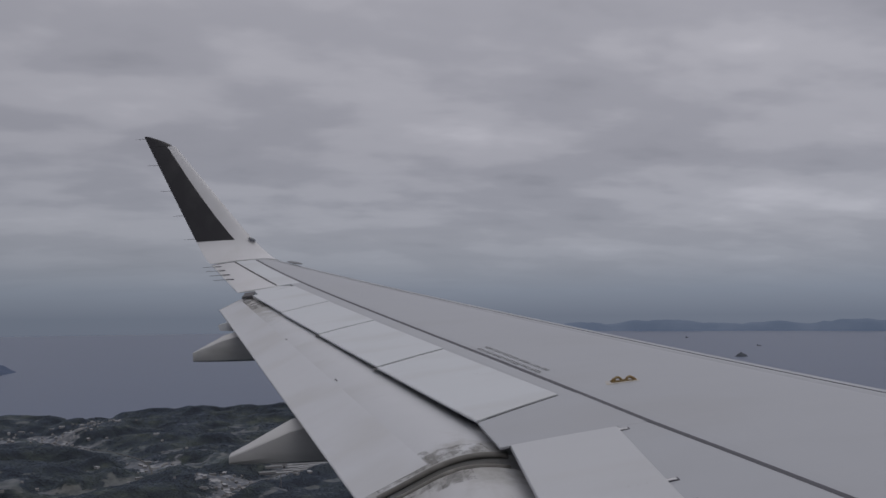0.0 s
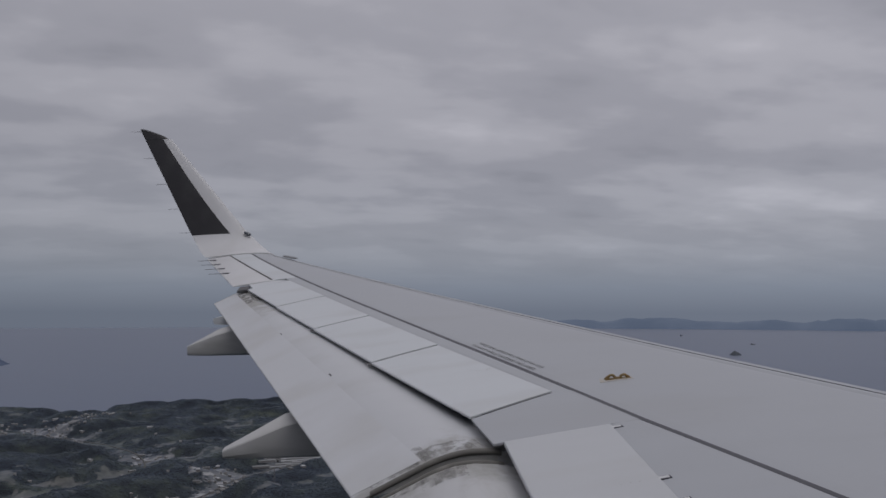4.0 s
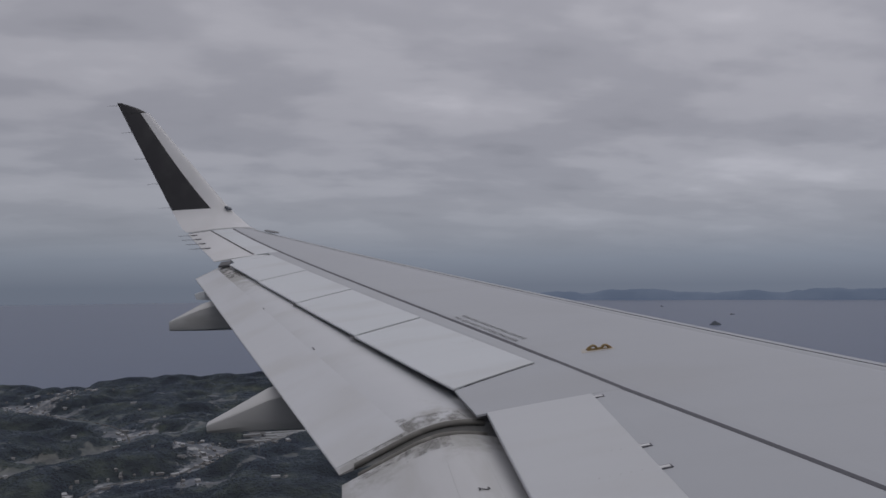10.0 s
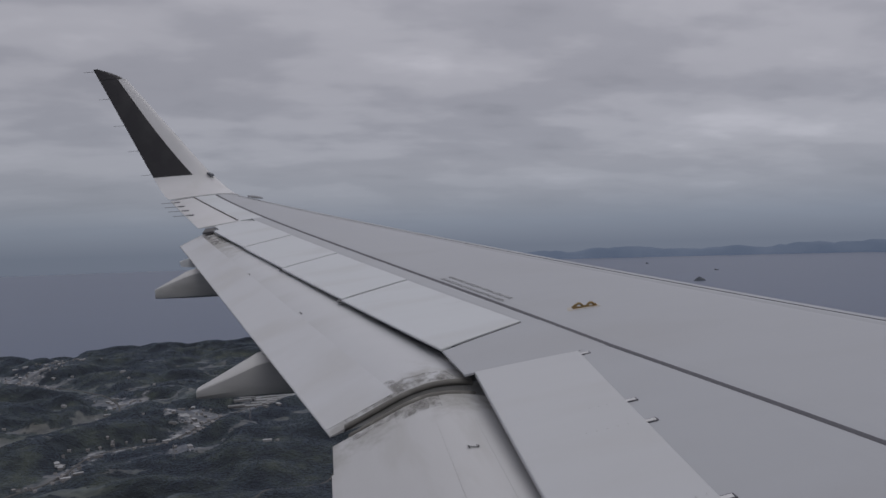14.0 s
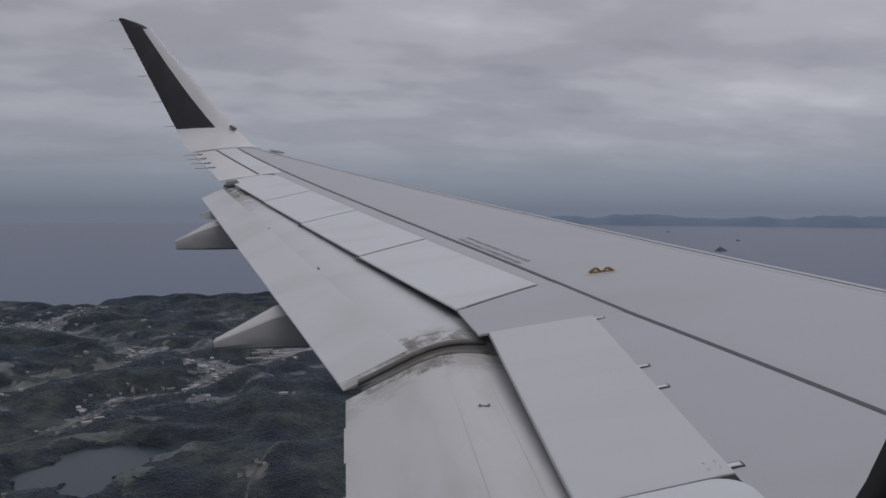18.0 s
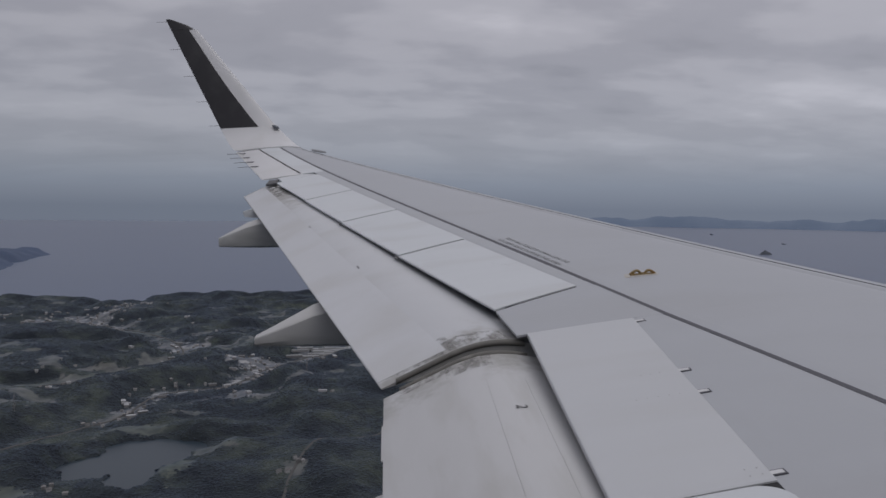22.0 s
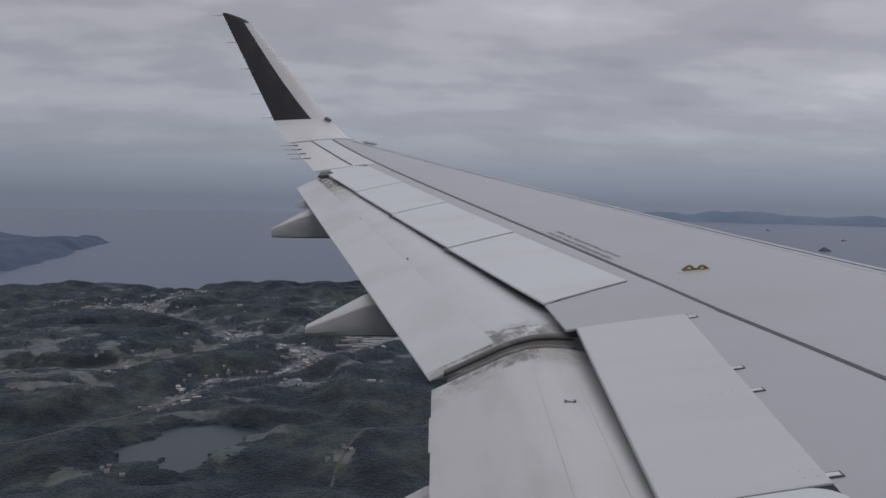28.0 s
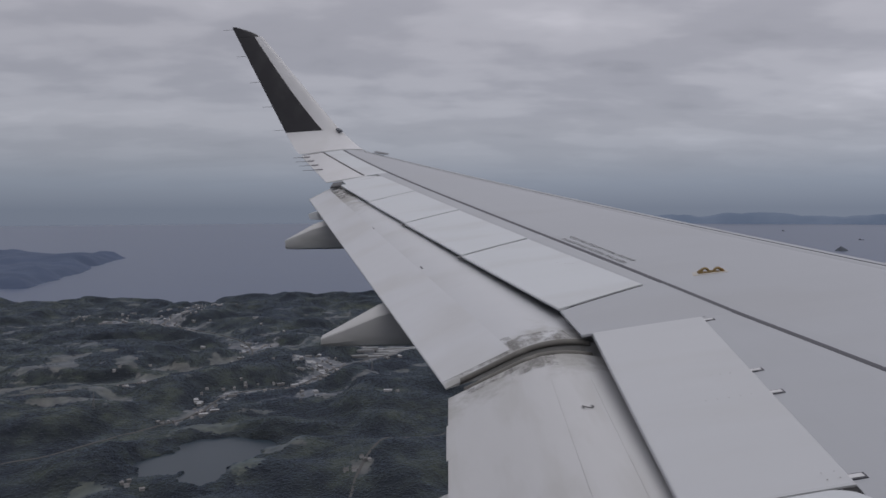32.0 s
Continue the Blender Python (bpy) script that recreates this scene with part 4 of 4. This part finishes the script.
LAKE_Z = 3.0
LAKE_LOBES = ((-82, 283, 16, 18), (-96, 271, 10, 12), (-80, 258, 7, 12), (-72, 292, 8, 8))
VALLEY = ((-150, 268), (-122, 305), (-106, 335), (-99, 372), (-72, 392), (-56, 430), (-16, 500), (50, 560), (140, 600))
SIDE_VALLEY = ((-260, 330), (-205, 372), (-165, 392), (-128, 420), (-110, 470), (-140, 540), (-205, 600), (-290, 650))
POWER_LANE = ((-88, 322), (-66, 340), (-50, 367), (-27, 402), (0, 440), (40, 470))
WOOD_TRACK = ((-62, 279), (-44, 276), (-20, 280), (6, 284), (40, 280))
FAIRWAYS = (((-172, 338), (-150, 340), (-141, 356), (-158, 366), (-176, 380), (-150, 388), (-138, 384)),
            ((-140, 388), (-150, 410), (-166, 420), (-168, 440)), ((-150, 425), (-132, 428), (-120, 440), (-128, 456)), ((-190, 400), (-200, 430), (-186, 455)))


def lake_depth(x, y):
    """Above 0 inside the lake's uneven outline."""
    d = max(1 - math.hypot((x - cx) / rx, (y - cy) / ry) for cx, cy, rx, ry in LAKE_LOBES)
    return d + 0.22 * fbm(x, y, 9, 17.9, 3)


def coast(x):
    return 746 + 7 * fbm(x, 0, 130, 4.2) + 22 * step01(-x, 260, 420) - 150 * step01(x, 150, 500)


@functools.lru_cache(None)
def folds(x, y):
    """0 along the winding valley bottoms, rising to about 1 on the hills."""
    return abs(fbm(x, y * 0.9, 105, 3.7, 3)) * 1.9


def terrain(x, y):
    v = folds(x, y)
    flat = min(step01(near_line(x, y, VALLEY), 3, 26), step01(near_line(x, y, SIDE_VALLEY), 2, 20))
    z = 2.6 + 5.5 * step01(v, 0.02, 0.9) * flat + (2.2 * fbm(x, y, 48, 7.7) + 2.0) * (0.25 + 0.75 * flat) + 0.7 * fbm(x, y, 16, 19.5, 2)
    # wooded ridge behind the shore, low ground in the bay's corner
    shore = math.exp(-((y - 706) / 32) ** 2)
    z += shore * (6.0 * step01(x, -200, -150) * (0.95 + 0.6 * fbm(x, y, 38, 2.1)) - 3.0 * step01(-x, 180, 230))
    z = max(z, 1.4)
    d = lake_depth(x, y)
    if d > -1.2:
        z = LAKE_Z + max(z - LAKE_Z, 0.9) * step01(-d, 0.0, 0.9) - 1.5 * step01(d, -0.12, 0.12) + 0.55 * step01(-d, 0.0, 0.10)
    return -2.0 + (z + 2.0) * step01(coast(x) - y, -4, 16)


def axis(lo, a, b, hi, fine, coarse):
    vals, x = [], lo
    while x < hi + 1e-6:
        vals.append(x)
        x += fine if a <= x < b else coarse
    return vals


# open land: x, y, half-width, half-depth, how open, and kind (-0.5 grass, 0.1 dry field, 0.6 built-up)
OPEN_LAND = ((-205, 608, 28, 30, 0.80, 0.75), (-190, 655, 22, 16, 0.65, 0.7), (-228, 560, 16, 9, 0.40, 0.5), (-109, 491, 10, 7, 0.75, 0.8),
             (-66, 438, 13, 15, 0.75, 0.7), (-28, 480, 24, 20, 0.60, 0.5), (-61, 367, 5, 7, 0.8, 0.9), (-54, 396, 7, 5, 0.6, 0.7), (-17, 344, 14, 6, 0.45, 0.0),
             (-67, 258, 9, 16, 1.15, -0.55), (-58, 284, 9, 6, 0.95, -0.2), (-88, 309, 16, 6, 0.95, -0.35), (-110, 240, 10, 8, 0.75, -0.4), (-28, 252, 6, 11, 0.8, 0.1), (4, 330, 34, 4, 0.4, 0.0))


def openness(x, y):
    """How open the land is (woods below about 0.25) and what the open land is used for."""
    v = folds(x, y)
    n = 0.42 * fbm(x, y, 22, 21.0, 4) + 0.30 * fbm(x, y, 120, 31.0) - 0.12
    n += 0.42 * max(0.0, 1 - v / 0.16) * step01(y, 300, 380)
    n += 0.34 * max(0.0, 1 - abs(fbm(x, y, 60, 13.3, 3)) / 0.075) * step01(y, 330, 420) * (1 - step01(y, 610, 660))
    n += 0.40 * max(0.0, 1 - abs(fbm(x, y, 46, 27.1, 2)) / 0.035) * step01(-y, -350, -310) * step01(fbm(x, y, 30, 55.0, 2), -0.1, 0.2)
    n += 0.50 * math.exp(-(near_line(x, y, VALLEY) / 7.0) ** 2) * step01(y, 285, 330) + 0.45 * math.exp(-(near_line(x, y, SIDE_VALLEY) / 6.0) ** 2)
    n += 0.52 * math.exp(-(near_line(x, y, POWER_LANE) / 4.5) ** 2) + 0.46 * math.exp(-(near_line(x, y, WOOD_TRACK) / 2.6) ** 2)
    use = 0.5 * fbm(x, y, 60, 41.0) + 0.35 * math.exp(-(near_line(x, y, VALLEY) / 9.0) ** 2)
    for line in FAIRWAYS:
        d = near_line(x, y, line)
        if d < 16:
            k = math.exp(-(d / 5.0) ** 2)
            n += 0.55 * k
            use += (0.05 - use) * k
    weight = 1.0
    for cx, cy, rx, ry, much, kind in OPEN_LAND:
        d = ((x - cx) / rx) ** 2 + ((y - cy) / ry) ** 2
        if d < 6:
            k = math.exp(-d)
            n += 1.1 * much * k
            use += 5 * k * kind
            weight += 5 * k
    # unbroken woods on the shore ridge and on the hills close by
    n -= 0.8 * math.exp(-((y - 708) / 32) ** 2) * step01(x, -205, -160) + 0.16 * step01(-y, -330, -290) + 0.35 * step01(x, -45, -20) * step01(-y, -430, -370)
    return n, use / weight


X0, X1, Y0, Y1, CELL = -440.0, 160.0, 180.0, 930.0, 2.0
xs, ys = axis(-2600, X0, X1, 2600, CELL, 60.0), axis(-2400, Y0, Y1, 1080, CELL, 60.0)
spread = [(x, y) for x in xs for y in ys]
cols = len(ys)
heights = [terrain(x, y) for x, y in spread]
lands = [openness(x, y) if X0 <= x <= X1 and y >= Y0 else (-1.0, 0.0) for x, y in spread]
me = bpy.data.meshes.new("ground")
me.from_pydata([(x, y, z) for (x, y), z in zip(spread, heights)], [], [(i * cols + j, (i + 1) * cols + j, (i + 1) * cols + j + 1, i * cols + j + 1) for i in range(len(xs) - 1) for j in range(cols - 1)])
me.materials.append(land_mat)
for k, name in enumerate(("clearing", "land_use")):
    at = me.attributes.new(name, "FLOAT", "POINT")
    at.data.foreach_set("value", [v[k] for v in lands])
ground = smooth(new("ground", me))
tagged(ground, "dark wooded coastal land with fields and settlements", "ground", kind="structure")

# lake: a level sheet in its hollow
bm = bmesh.new()
rim = [bm.verts.new((-84 + 30 * math.cos(k * math.tau / 48), 276 + 36 * math.sin(k * math.tau / 48), LAKE_Z)) for k in range(48)]
bm.faces.new(rim)
tagged(part("lake", bm, lake_mat), "still grey reservoir among woods", "lake", kind="structure")


def road(points, width, label):
    """Strip along a smooth line through the given points."""
    dense = []
    for i in range(len(points) - 1):
        p0, p1, p2, p3 = points[max(i - 1, 0)], points[i], points[i + 1], points[min(i + 2, len(points) - 1)]
        for k in range(12):
            q = k / 12
            dense.append(tuple(0.5 * (2 * b + (c - a) * q + (2 * a - 5 * b + 4 * c - d) * q * q + (3 * b - a - 3 * c + d) * q ** 3) for a, b, c, d in zip(p0, p1, p2, p3)))
    top, low = [], []
    for i in range(len(dense) - 1):
        d = (Vector(dense[i + 1]) - Vector(dense[i])).normalized()
        side = Vector((-d.y, d.x)) * width / 2
        row = [Vector(dense[i]) - side, Vector(dense[i]) + side]
        zc = max(terrain(*p) for p in row) + 0.22
        top.append([(p.x, p.y, zc) for p in row])
        low.append([(p.x, p.y, zc - 1.2) for p in row])
    return tagged(part("road", slab_from(top, low), road_mat), label, "road", kind="structure")


road(VALLEY, 1.2, "pale valley road lined with houses")
road(SIDE_VALLEY, 1.0, "pale country road between fields")
road(((-30, 232), (-28, 252), (-20, 275), (0, 300), (8, 330), (40, 360)), 0.8, "narrow lane through the woods")

# woods: rounded crowns of uneven size over the land, one mass
rng = np.random.RandomState(3)
bm = bmesh.new()
bmesh.ops.create_icosphere(bm, subdivisions=1, radius=1)
base_v = np.array([v.co[:] for v in bm.verts])
foot = base_v[:, 2].argmin()
base_f = np.array([[v.index for v in f.verts] for f in bm.faces if foot not in [v.index for v in f.verts]])
bm.free()
skirt = (base_v[:, 2] < -0.1)
base_v[skirt, :2] *= 1.15 / np.maximum(np.linalg.norm(base_v[skirt, :2], axis=1, keepdims=True), 0.3)
base_v[skirt, 2] = -1.2
fine_x, fine_y = np.array([v for v in xs if X0 <= v <= X1]), np.array([v for v in ys if Y0 <= v])
keep = np.array([X0 <= x <= X1 and y >= Y0 for x, y in spread])
hgt = np.array(heights)[keep].reshape(len(fine_x), len(fine_y))
opn = np.array([v[0] for v in lands])[keep].reshape(len(fine_x), len(fine_y))


def sample(table, x, y):
    """Value of a grid table at the points, between its nodes."""
    i, j = np.clip(((x - X0) / CELL).astype(int), 0, table.shape[0] - 2), np.clip(((y - Y0) / CELL).astype(int), 0, table.shape[1] - 2)
    u, w = (x - X0) / CELL - i, (y - Y0) / CELL - j
    return table[i, j] * (1 - u) * (1 - w) + table[i + 1, j] * u * (1 - w) + table[i, j + 1] * (1 - u) * w + table[i + 1, j + 1] * u * w


count = 380000
y = 200 + 585 * rng.rand(count) ** 1.45
x = -0.14 * y - 44 + (rng.rand(count) - 0.5) * (0.84 * y + 60)
z = sample(hgt, x, y)
open_here = sample(opn, x, y) + 0.10 * rng.normal(size=count)
wet = np.array([lake_depth(a, b) > -0.06 if abs(a + 84) < 34 and abs(b - 276) < 42 else False for a, b in zip(x, y)])
good = (open_here < 0.20) & (z > 1.0) & ~wet & (x > X0 + 4) & (x < X1 - 4)
x, y, z = x[good][:165000], y[good][:165000], z[good][:165000]
r = (0.34 + 0.36 * rng.rand(len(x)) ** 2) * (0.62 + y / 650)
tall = r * (0.21 + 0.21 * rng.rand(len(x))) * np.clip(1.5 - y / 600, 0.45, 1.0)
size_at = np.stack([r, r, tall], axis=1)
spots_at = np.stack([x, y, z + 0.35 * tall], axis=1)
shaped = base_v[None] * (1 + 0.22 * (rng.rand(len(x), len(base_v), 1) - 0.5)) * size_at[:, None] + spots_at[:, None]
faces_at = base_f[None] + (np.arange(len(x)) * len(base_v))[:, None, None]
me = bpy.data.meshes.new("woods")
me.from_pydata(shaped.reshape(-1, 3).tolist(), [], faces_at.reshape(-1, 3).tolist())
me.materials.append(crown_mat)
tagged(smooth(new("woods", me)), "dark mixed woods covering the hills", "trees", kind="stuff")


# houses, sheds, greenhouses and pylons
def house(lx, ly, h, roof_h, roof_material, name, label, category, group):
    ob = part(name, box_bm(-lx / 2, lx / 2, -ly / 2, ly / 2, -0.8, h), wall_mat)
    tagged(ob, label, category, group)
    o, e = 0.12, lx / 2 + 0.12
    w = ly / 2 + o
    bm = bmesh.new()
    a = [bm.verts.new(p) for p in ((-e, -w, h + 0.02), (e, -w, h + 0.02), (e, w, h + 0.02), (-e, w, h + 0.02), (-e + roof_h * 0.3, 0, h + roof_h), (e - roof_h * 0.3, 0, h + roof_h))]
    for f in ((0, 1, 5, 4), (2, 3, 4, 5), (1, 2, 5), (3, 0, 4), (3, 2, 1, 0)):
        bm.faces.new([a[i] for i in f])
    part("roof", bm, roof_material, ob)
    return ob


def greenhouse():
    """Long low tunnel with a rounded film roof on a short base wall."""
    ob = tagged(part("greenhouse", box_bm(-4.6, 4.6, -0.75, 0.75, -0.8, 0.25), wall_mat), "long pale film greenhouse among the fields", "greenhouse", "greenhouses in the valley")
    part("film_roof", loft([[(x, 0.8 * math.cos(q), 0.26 + 0.55 * math.sin(q)) for q in [math.pi * k / 8 for k in range(9)]] for x in (-4.7, 4.7)]), film_mat, ob)
    return ob


rng = np.random.RandomState(8)
kinds = [house(1.5, 1.1, 0.6, 0.35, roof_mat, "house", "small pale house with a dark pitched roof", "house", "houses of the valley"),
         house(1.15, 0.9, 0.5, 0.3, roof_mat, "house", "small pale house with a dark pitched roof", "house", "houses of the valley"),
         house(3.6, 1.8, 0.7, 0.2, shed_mat, "shed", "long pale shed with a light metal roof", "shed", "sheds of the valley")]
homes = [(-205, 608, 30, 26, 48), (-192, 655, 24, 14, 26), (-228, 560, 18, 9, 12), (-109, 491, 9, 6, 7), (-66, 438, 13, 16, 18), (-61, 367, 5, 6, 3), (-54, 396, 7, 5, 6),
         (-22, 350, 9, 5, 2), (-104, 337, 7, 9, 10), (-112, 322, 6, 6, 5), (-99, 244, 5, 4, 4), (-28, 252, 4, 8, 5), (-150, 384, 12, 8, 5), (-260, 620, 26, 18, 14)]
for (ax, ay), (bx, by) in zip(VALLEY[2:], VALLEY[3:]):
    homes += [((ax + bx) / 2, (ay + by) / 2, abs(bx - ax) * 0.6 + 5, abs(by - ay) * 0.6 + 4, 11)]
for (ax, ay), (bx, by) in zip(SIDE_VALLEY, SIDE_VALLEY[1:]):
    homes += [((ax + bx) / 2, (ay + by) / 2, abs(bx - ax) * 0.6 + 4, abs(by - ay) * 0.6 + 4, 6)]
first = [True, True, True]
for cx, cy, rx, ry, n in homes:
    for k in range(n):
        hx0, hy0 = cx + rx * rng.normal() * 0.5, cy + ry * rng.normal() * 0.5
        which = 2 if rng.rand() < 0.25 and hy0 > 300 else int(rng.rand() < 0.5)
        turn = 20 + 90 * int(rng.rand() < 0.4) + 12 * rng.normal()
        if hy0 > coast(hx0) - 15 or lake_depth(hx0, hy0) > -0.3:
            continue
        m = pose(hx0, hy0, terrain(hx0, hy0) + 0.3, 0, 0, turn)
        if first[which]:
            kinds[which].matrix_world, first[which] = m, False
        else:
            copy_thing(kinds[which], m)
tunnel = greenhouse()
for k in range(16):
    gx, gy = -46 + 9.0 * (k % 4) + 2.6 * (k // 4), 462 + 7.5 * (k // 4) + 3.6 * (k % 4)
    m = pose(gx, gy, max(terrain(gx + d, gy) for d in (-4, 0, 4)) + 0.2, 0, 0, 14)
    if k == 0:
        tunnel.matrix_world = m
    else:
        copy_thing(tunnel, m)


def pylon():
    ob = tagged(new("pylon"), "grey steel lattice power pylon on a wooded hill", "pylon", "power line pylons")
    H = 7.0
    for sx in (-1, 1):
        for sy in (-1, 1):
            part("leg", rod((sx * 0.55, sy * 0.55, -1), (sx * 0.07, sy * 0.07, H), 0.05, 0.04, 5), steel_mat, ob)
    for z, w in ((4.4, 0.9), (5.4, 1.1), (6.4, 0.8)):
        part("arm", rod((-w, 0, z), (w, 0, z), 0.045, 0.045, 5), steel_mat, ob)
    for z in (1.5, 3.2):
        k = 0.55 - 0.48 * z / H
        for sy in (-1, 1):
            part("brace", rod((-k, sy * k, z), (k * 0.75, sy * k * 0.75, z + 1.6), 0.035, 0.035, 5), steel_mat, ob)
    return ob


spots = ((-142, 324), (-89, 363), (-62, 346), (-34, 392), (24, 452))
py = pylon()
for i, (px, pz) in enumerate(spots):
    m = pose(px, pz, terrain(px, pz), 0, 0, 75)
    if i == 0:
        py.matrix_world = m
    else:
        copy_thing(py, m)


# far headland, opposite shore, islet and vessels on the bay
def hill_sheet(name, x0, x1, y0, y1, nx, ny, height, mat, label, category):
    bm = bmesh.new()
    g = [[bm.verts.new((x0 + (x1 - x0) * i / nx, y0 + (y1 - y0) * j / ny, height(x0 + (x1 - x0) * i / nx, y0 + (y1 - y0) * j / ny))) for j in range(ny + 1)] for i in range(nx + 1)]
    for i in range(nx):
        for j in range(ny):
            bm.faces.new((g[i][j], g[i + 1][j], g[i + 1][j + 1], g[i][j + 1]))
    return tagged(smooth(part(name, bm, mat)), label, category, kind="structure")


def headland_height(x, y):
    edge = -464 - 0.19 * (y - 1000) + 14 * fbm(x, y, 110, 5.5)
    inland = min(edge - x, (y - 905) * 0.9, (1500 - y) * 1.2)
    return -3 + 4 * step01(inland, 0, 12) + (13 + 6 * fbm(x, y, 120, 8.8) + 3 * fbm(x, y, 40, 3.3)) * step01(inland, 0, 34)


hill_sheet("headland", -1500, -400, 880, 1600, 110, 72, headland_height, shore_mat, "low wooded headland across the water, blue with painted haze", "hill")

# far hills glow faintly blue: emission stands in for haze across the bay
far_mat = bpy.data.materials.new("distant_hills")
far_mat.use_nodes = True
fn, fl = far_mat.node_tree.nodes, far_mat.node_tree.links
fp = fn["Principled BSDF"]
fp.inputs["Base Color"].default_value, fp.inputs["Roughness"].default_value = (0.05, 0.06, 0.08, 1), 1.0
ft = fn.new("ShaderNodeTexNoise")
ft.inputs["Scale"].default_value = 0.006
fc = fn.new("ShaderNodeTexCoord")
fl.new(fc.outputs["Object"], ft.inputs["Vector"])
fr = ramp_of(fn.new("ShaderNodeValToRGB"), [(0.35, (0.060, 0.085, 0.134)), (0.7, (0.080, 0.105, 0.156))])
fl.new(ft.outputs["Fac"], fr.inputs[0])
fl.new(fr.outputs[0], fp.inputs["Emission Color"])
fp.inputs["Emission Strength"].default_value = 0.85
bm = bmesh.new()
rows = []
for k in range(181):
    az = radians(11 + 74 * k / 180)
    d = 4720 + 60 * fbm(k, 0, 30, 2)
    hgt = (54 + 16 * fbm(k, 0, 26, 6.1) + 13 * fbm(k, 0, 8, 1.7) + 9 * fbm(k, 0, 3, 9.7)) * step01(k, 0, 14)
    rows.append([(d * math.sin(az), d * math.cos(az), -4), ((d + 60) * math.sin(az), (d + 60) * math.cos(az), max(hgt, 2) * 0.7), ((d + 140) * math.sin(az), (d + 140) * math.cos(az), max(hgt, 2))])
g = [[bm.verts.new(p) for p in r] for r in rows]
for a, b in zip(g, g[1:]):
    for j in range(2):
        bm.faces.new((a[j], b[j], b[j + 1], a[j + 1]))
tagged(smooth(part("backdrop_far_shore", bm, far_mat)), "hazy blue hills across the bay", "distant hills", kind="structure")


def islet_height(x, y):
    d = math.hypot((x - 849) / 16, (y - 1626) / 10)
    return -2 + 13 * max(0.0, 1 - d) ** 0.8 * (1 + 0.25 * fbm(x, y, 8, 4))


# rock colour lightened towards blue-grey, painting in the haze before the islet
hill_sheet("islet", 825, 873, 1608, 1644, 24, 18, islet_height, surface("hazy_islet_rock", (0.070, 0.080, 0.095), 0.95, grain=0.3, spread=0.3), "small dark rocky islet in the bay", "island")


def vessel(x, y, turn, s):
    ob = tagged(new("vessel"), "small grey cargo vessel far out on the bay", "ship", "vessels on the bay")
    loops = []
    for k in range(7):
        v = k / 6
        w = 2.0 * s * (0.35 + 0.65 * math.sin(math.pi * (0.15 + 0.7 * v)))
        loops.append([((v - 0.5) * 18 * s, -w, 1.8 * s), ((v - 0.5) * 18 * s, w, 1.8 * s), ((v - 0.5) * 17 * s, w * 0.7, -0.5), ((v - 0.5) * 17 * s, -w * 0.7, -0.5)])
    part("hull", loft(loops), boat_mat, ob)
    part("bridge", box_bm(-7 * s, -4 * s, -1.4 * s, 1.4 * s, 1.8 * s, 4.4 * s), boat_mat, ob)
    ob.matrix_world = pose(x, y, 0, 0, 0, turn)
    return ob


for x, y, turn, s in ((1184, 2158, 20, 1.0), (900, 2900, 75, 1.1), (1350, 3000, 40, 1.2), (760, 2300, 10, 0.8)):
    vessel(x, y, turn, s)
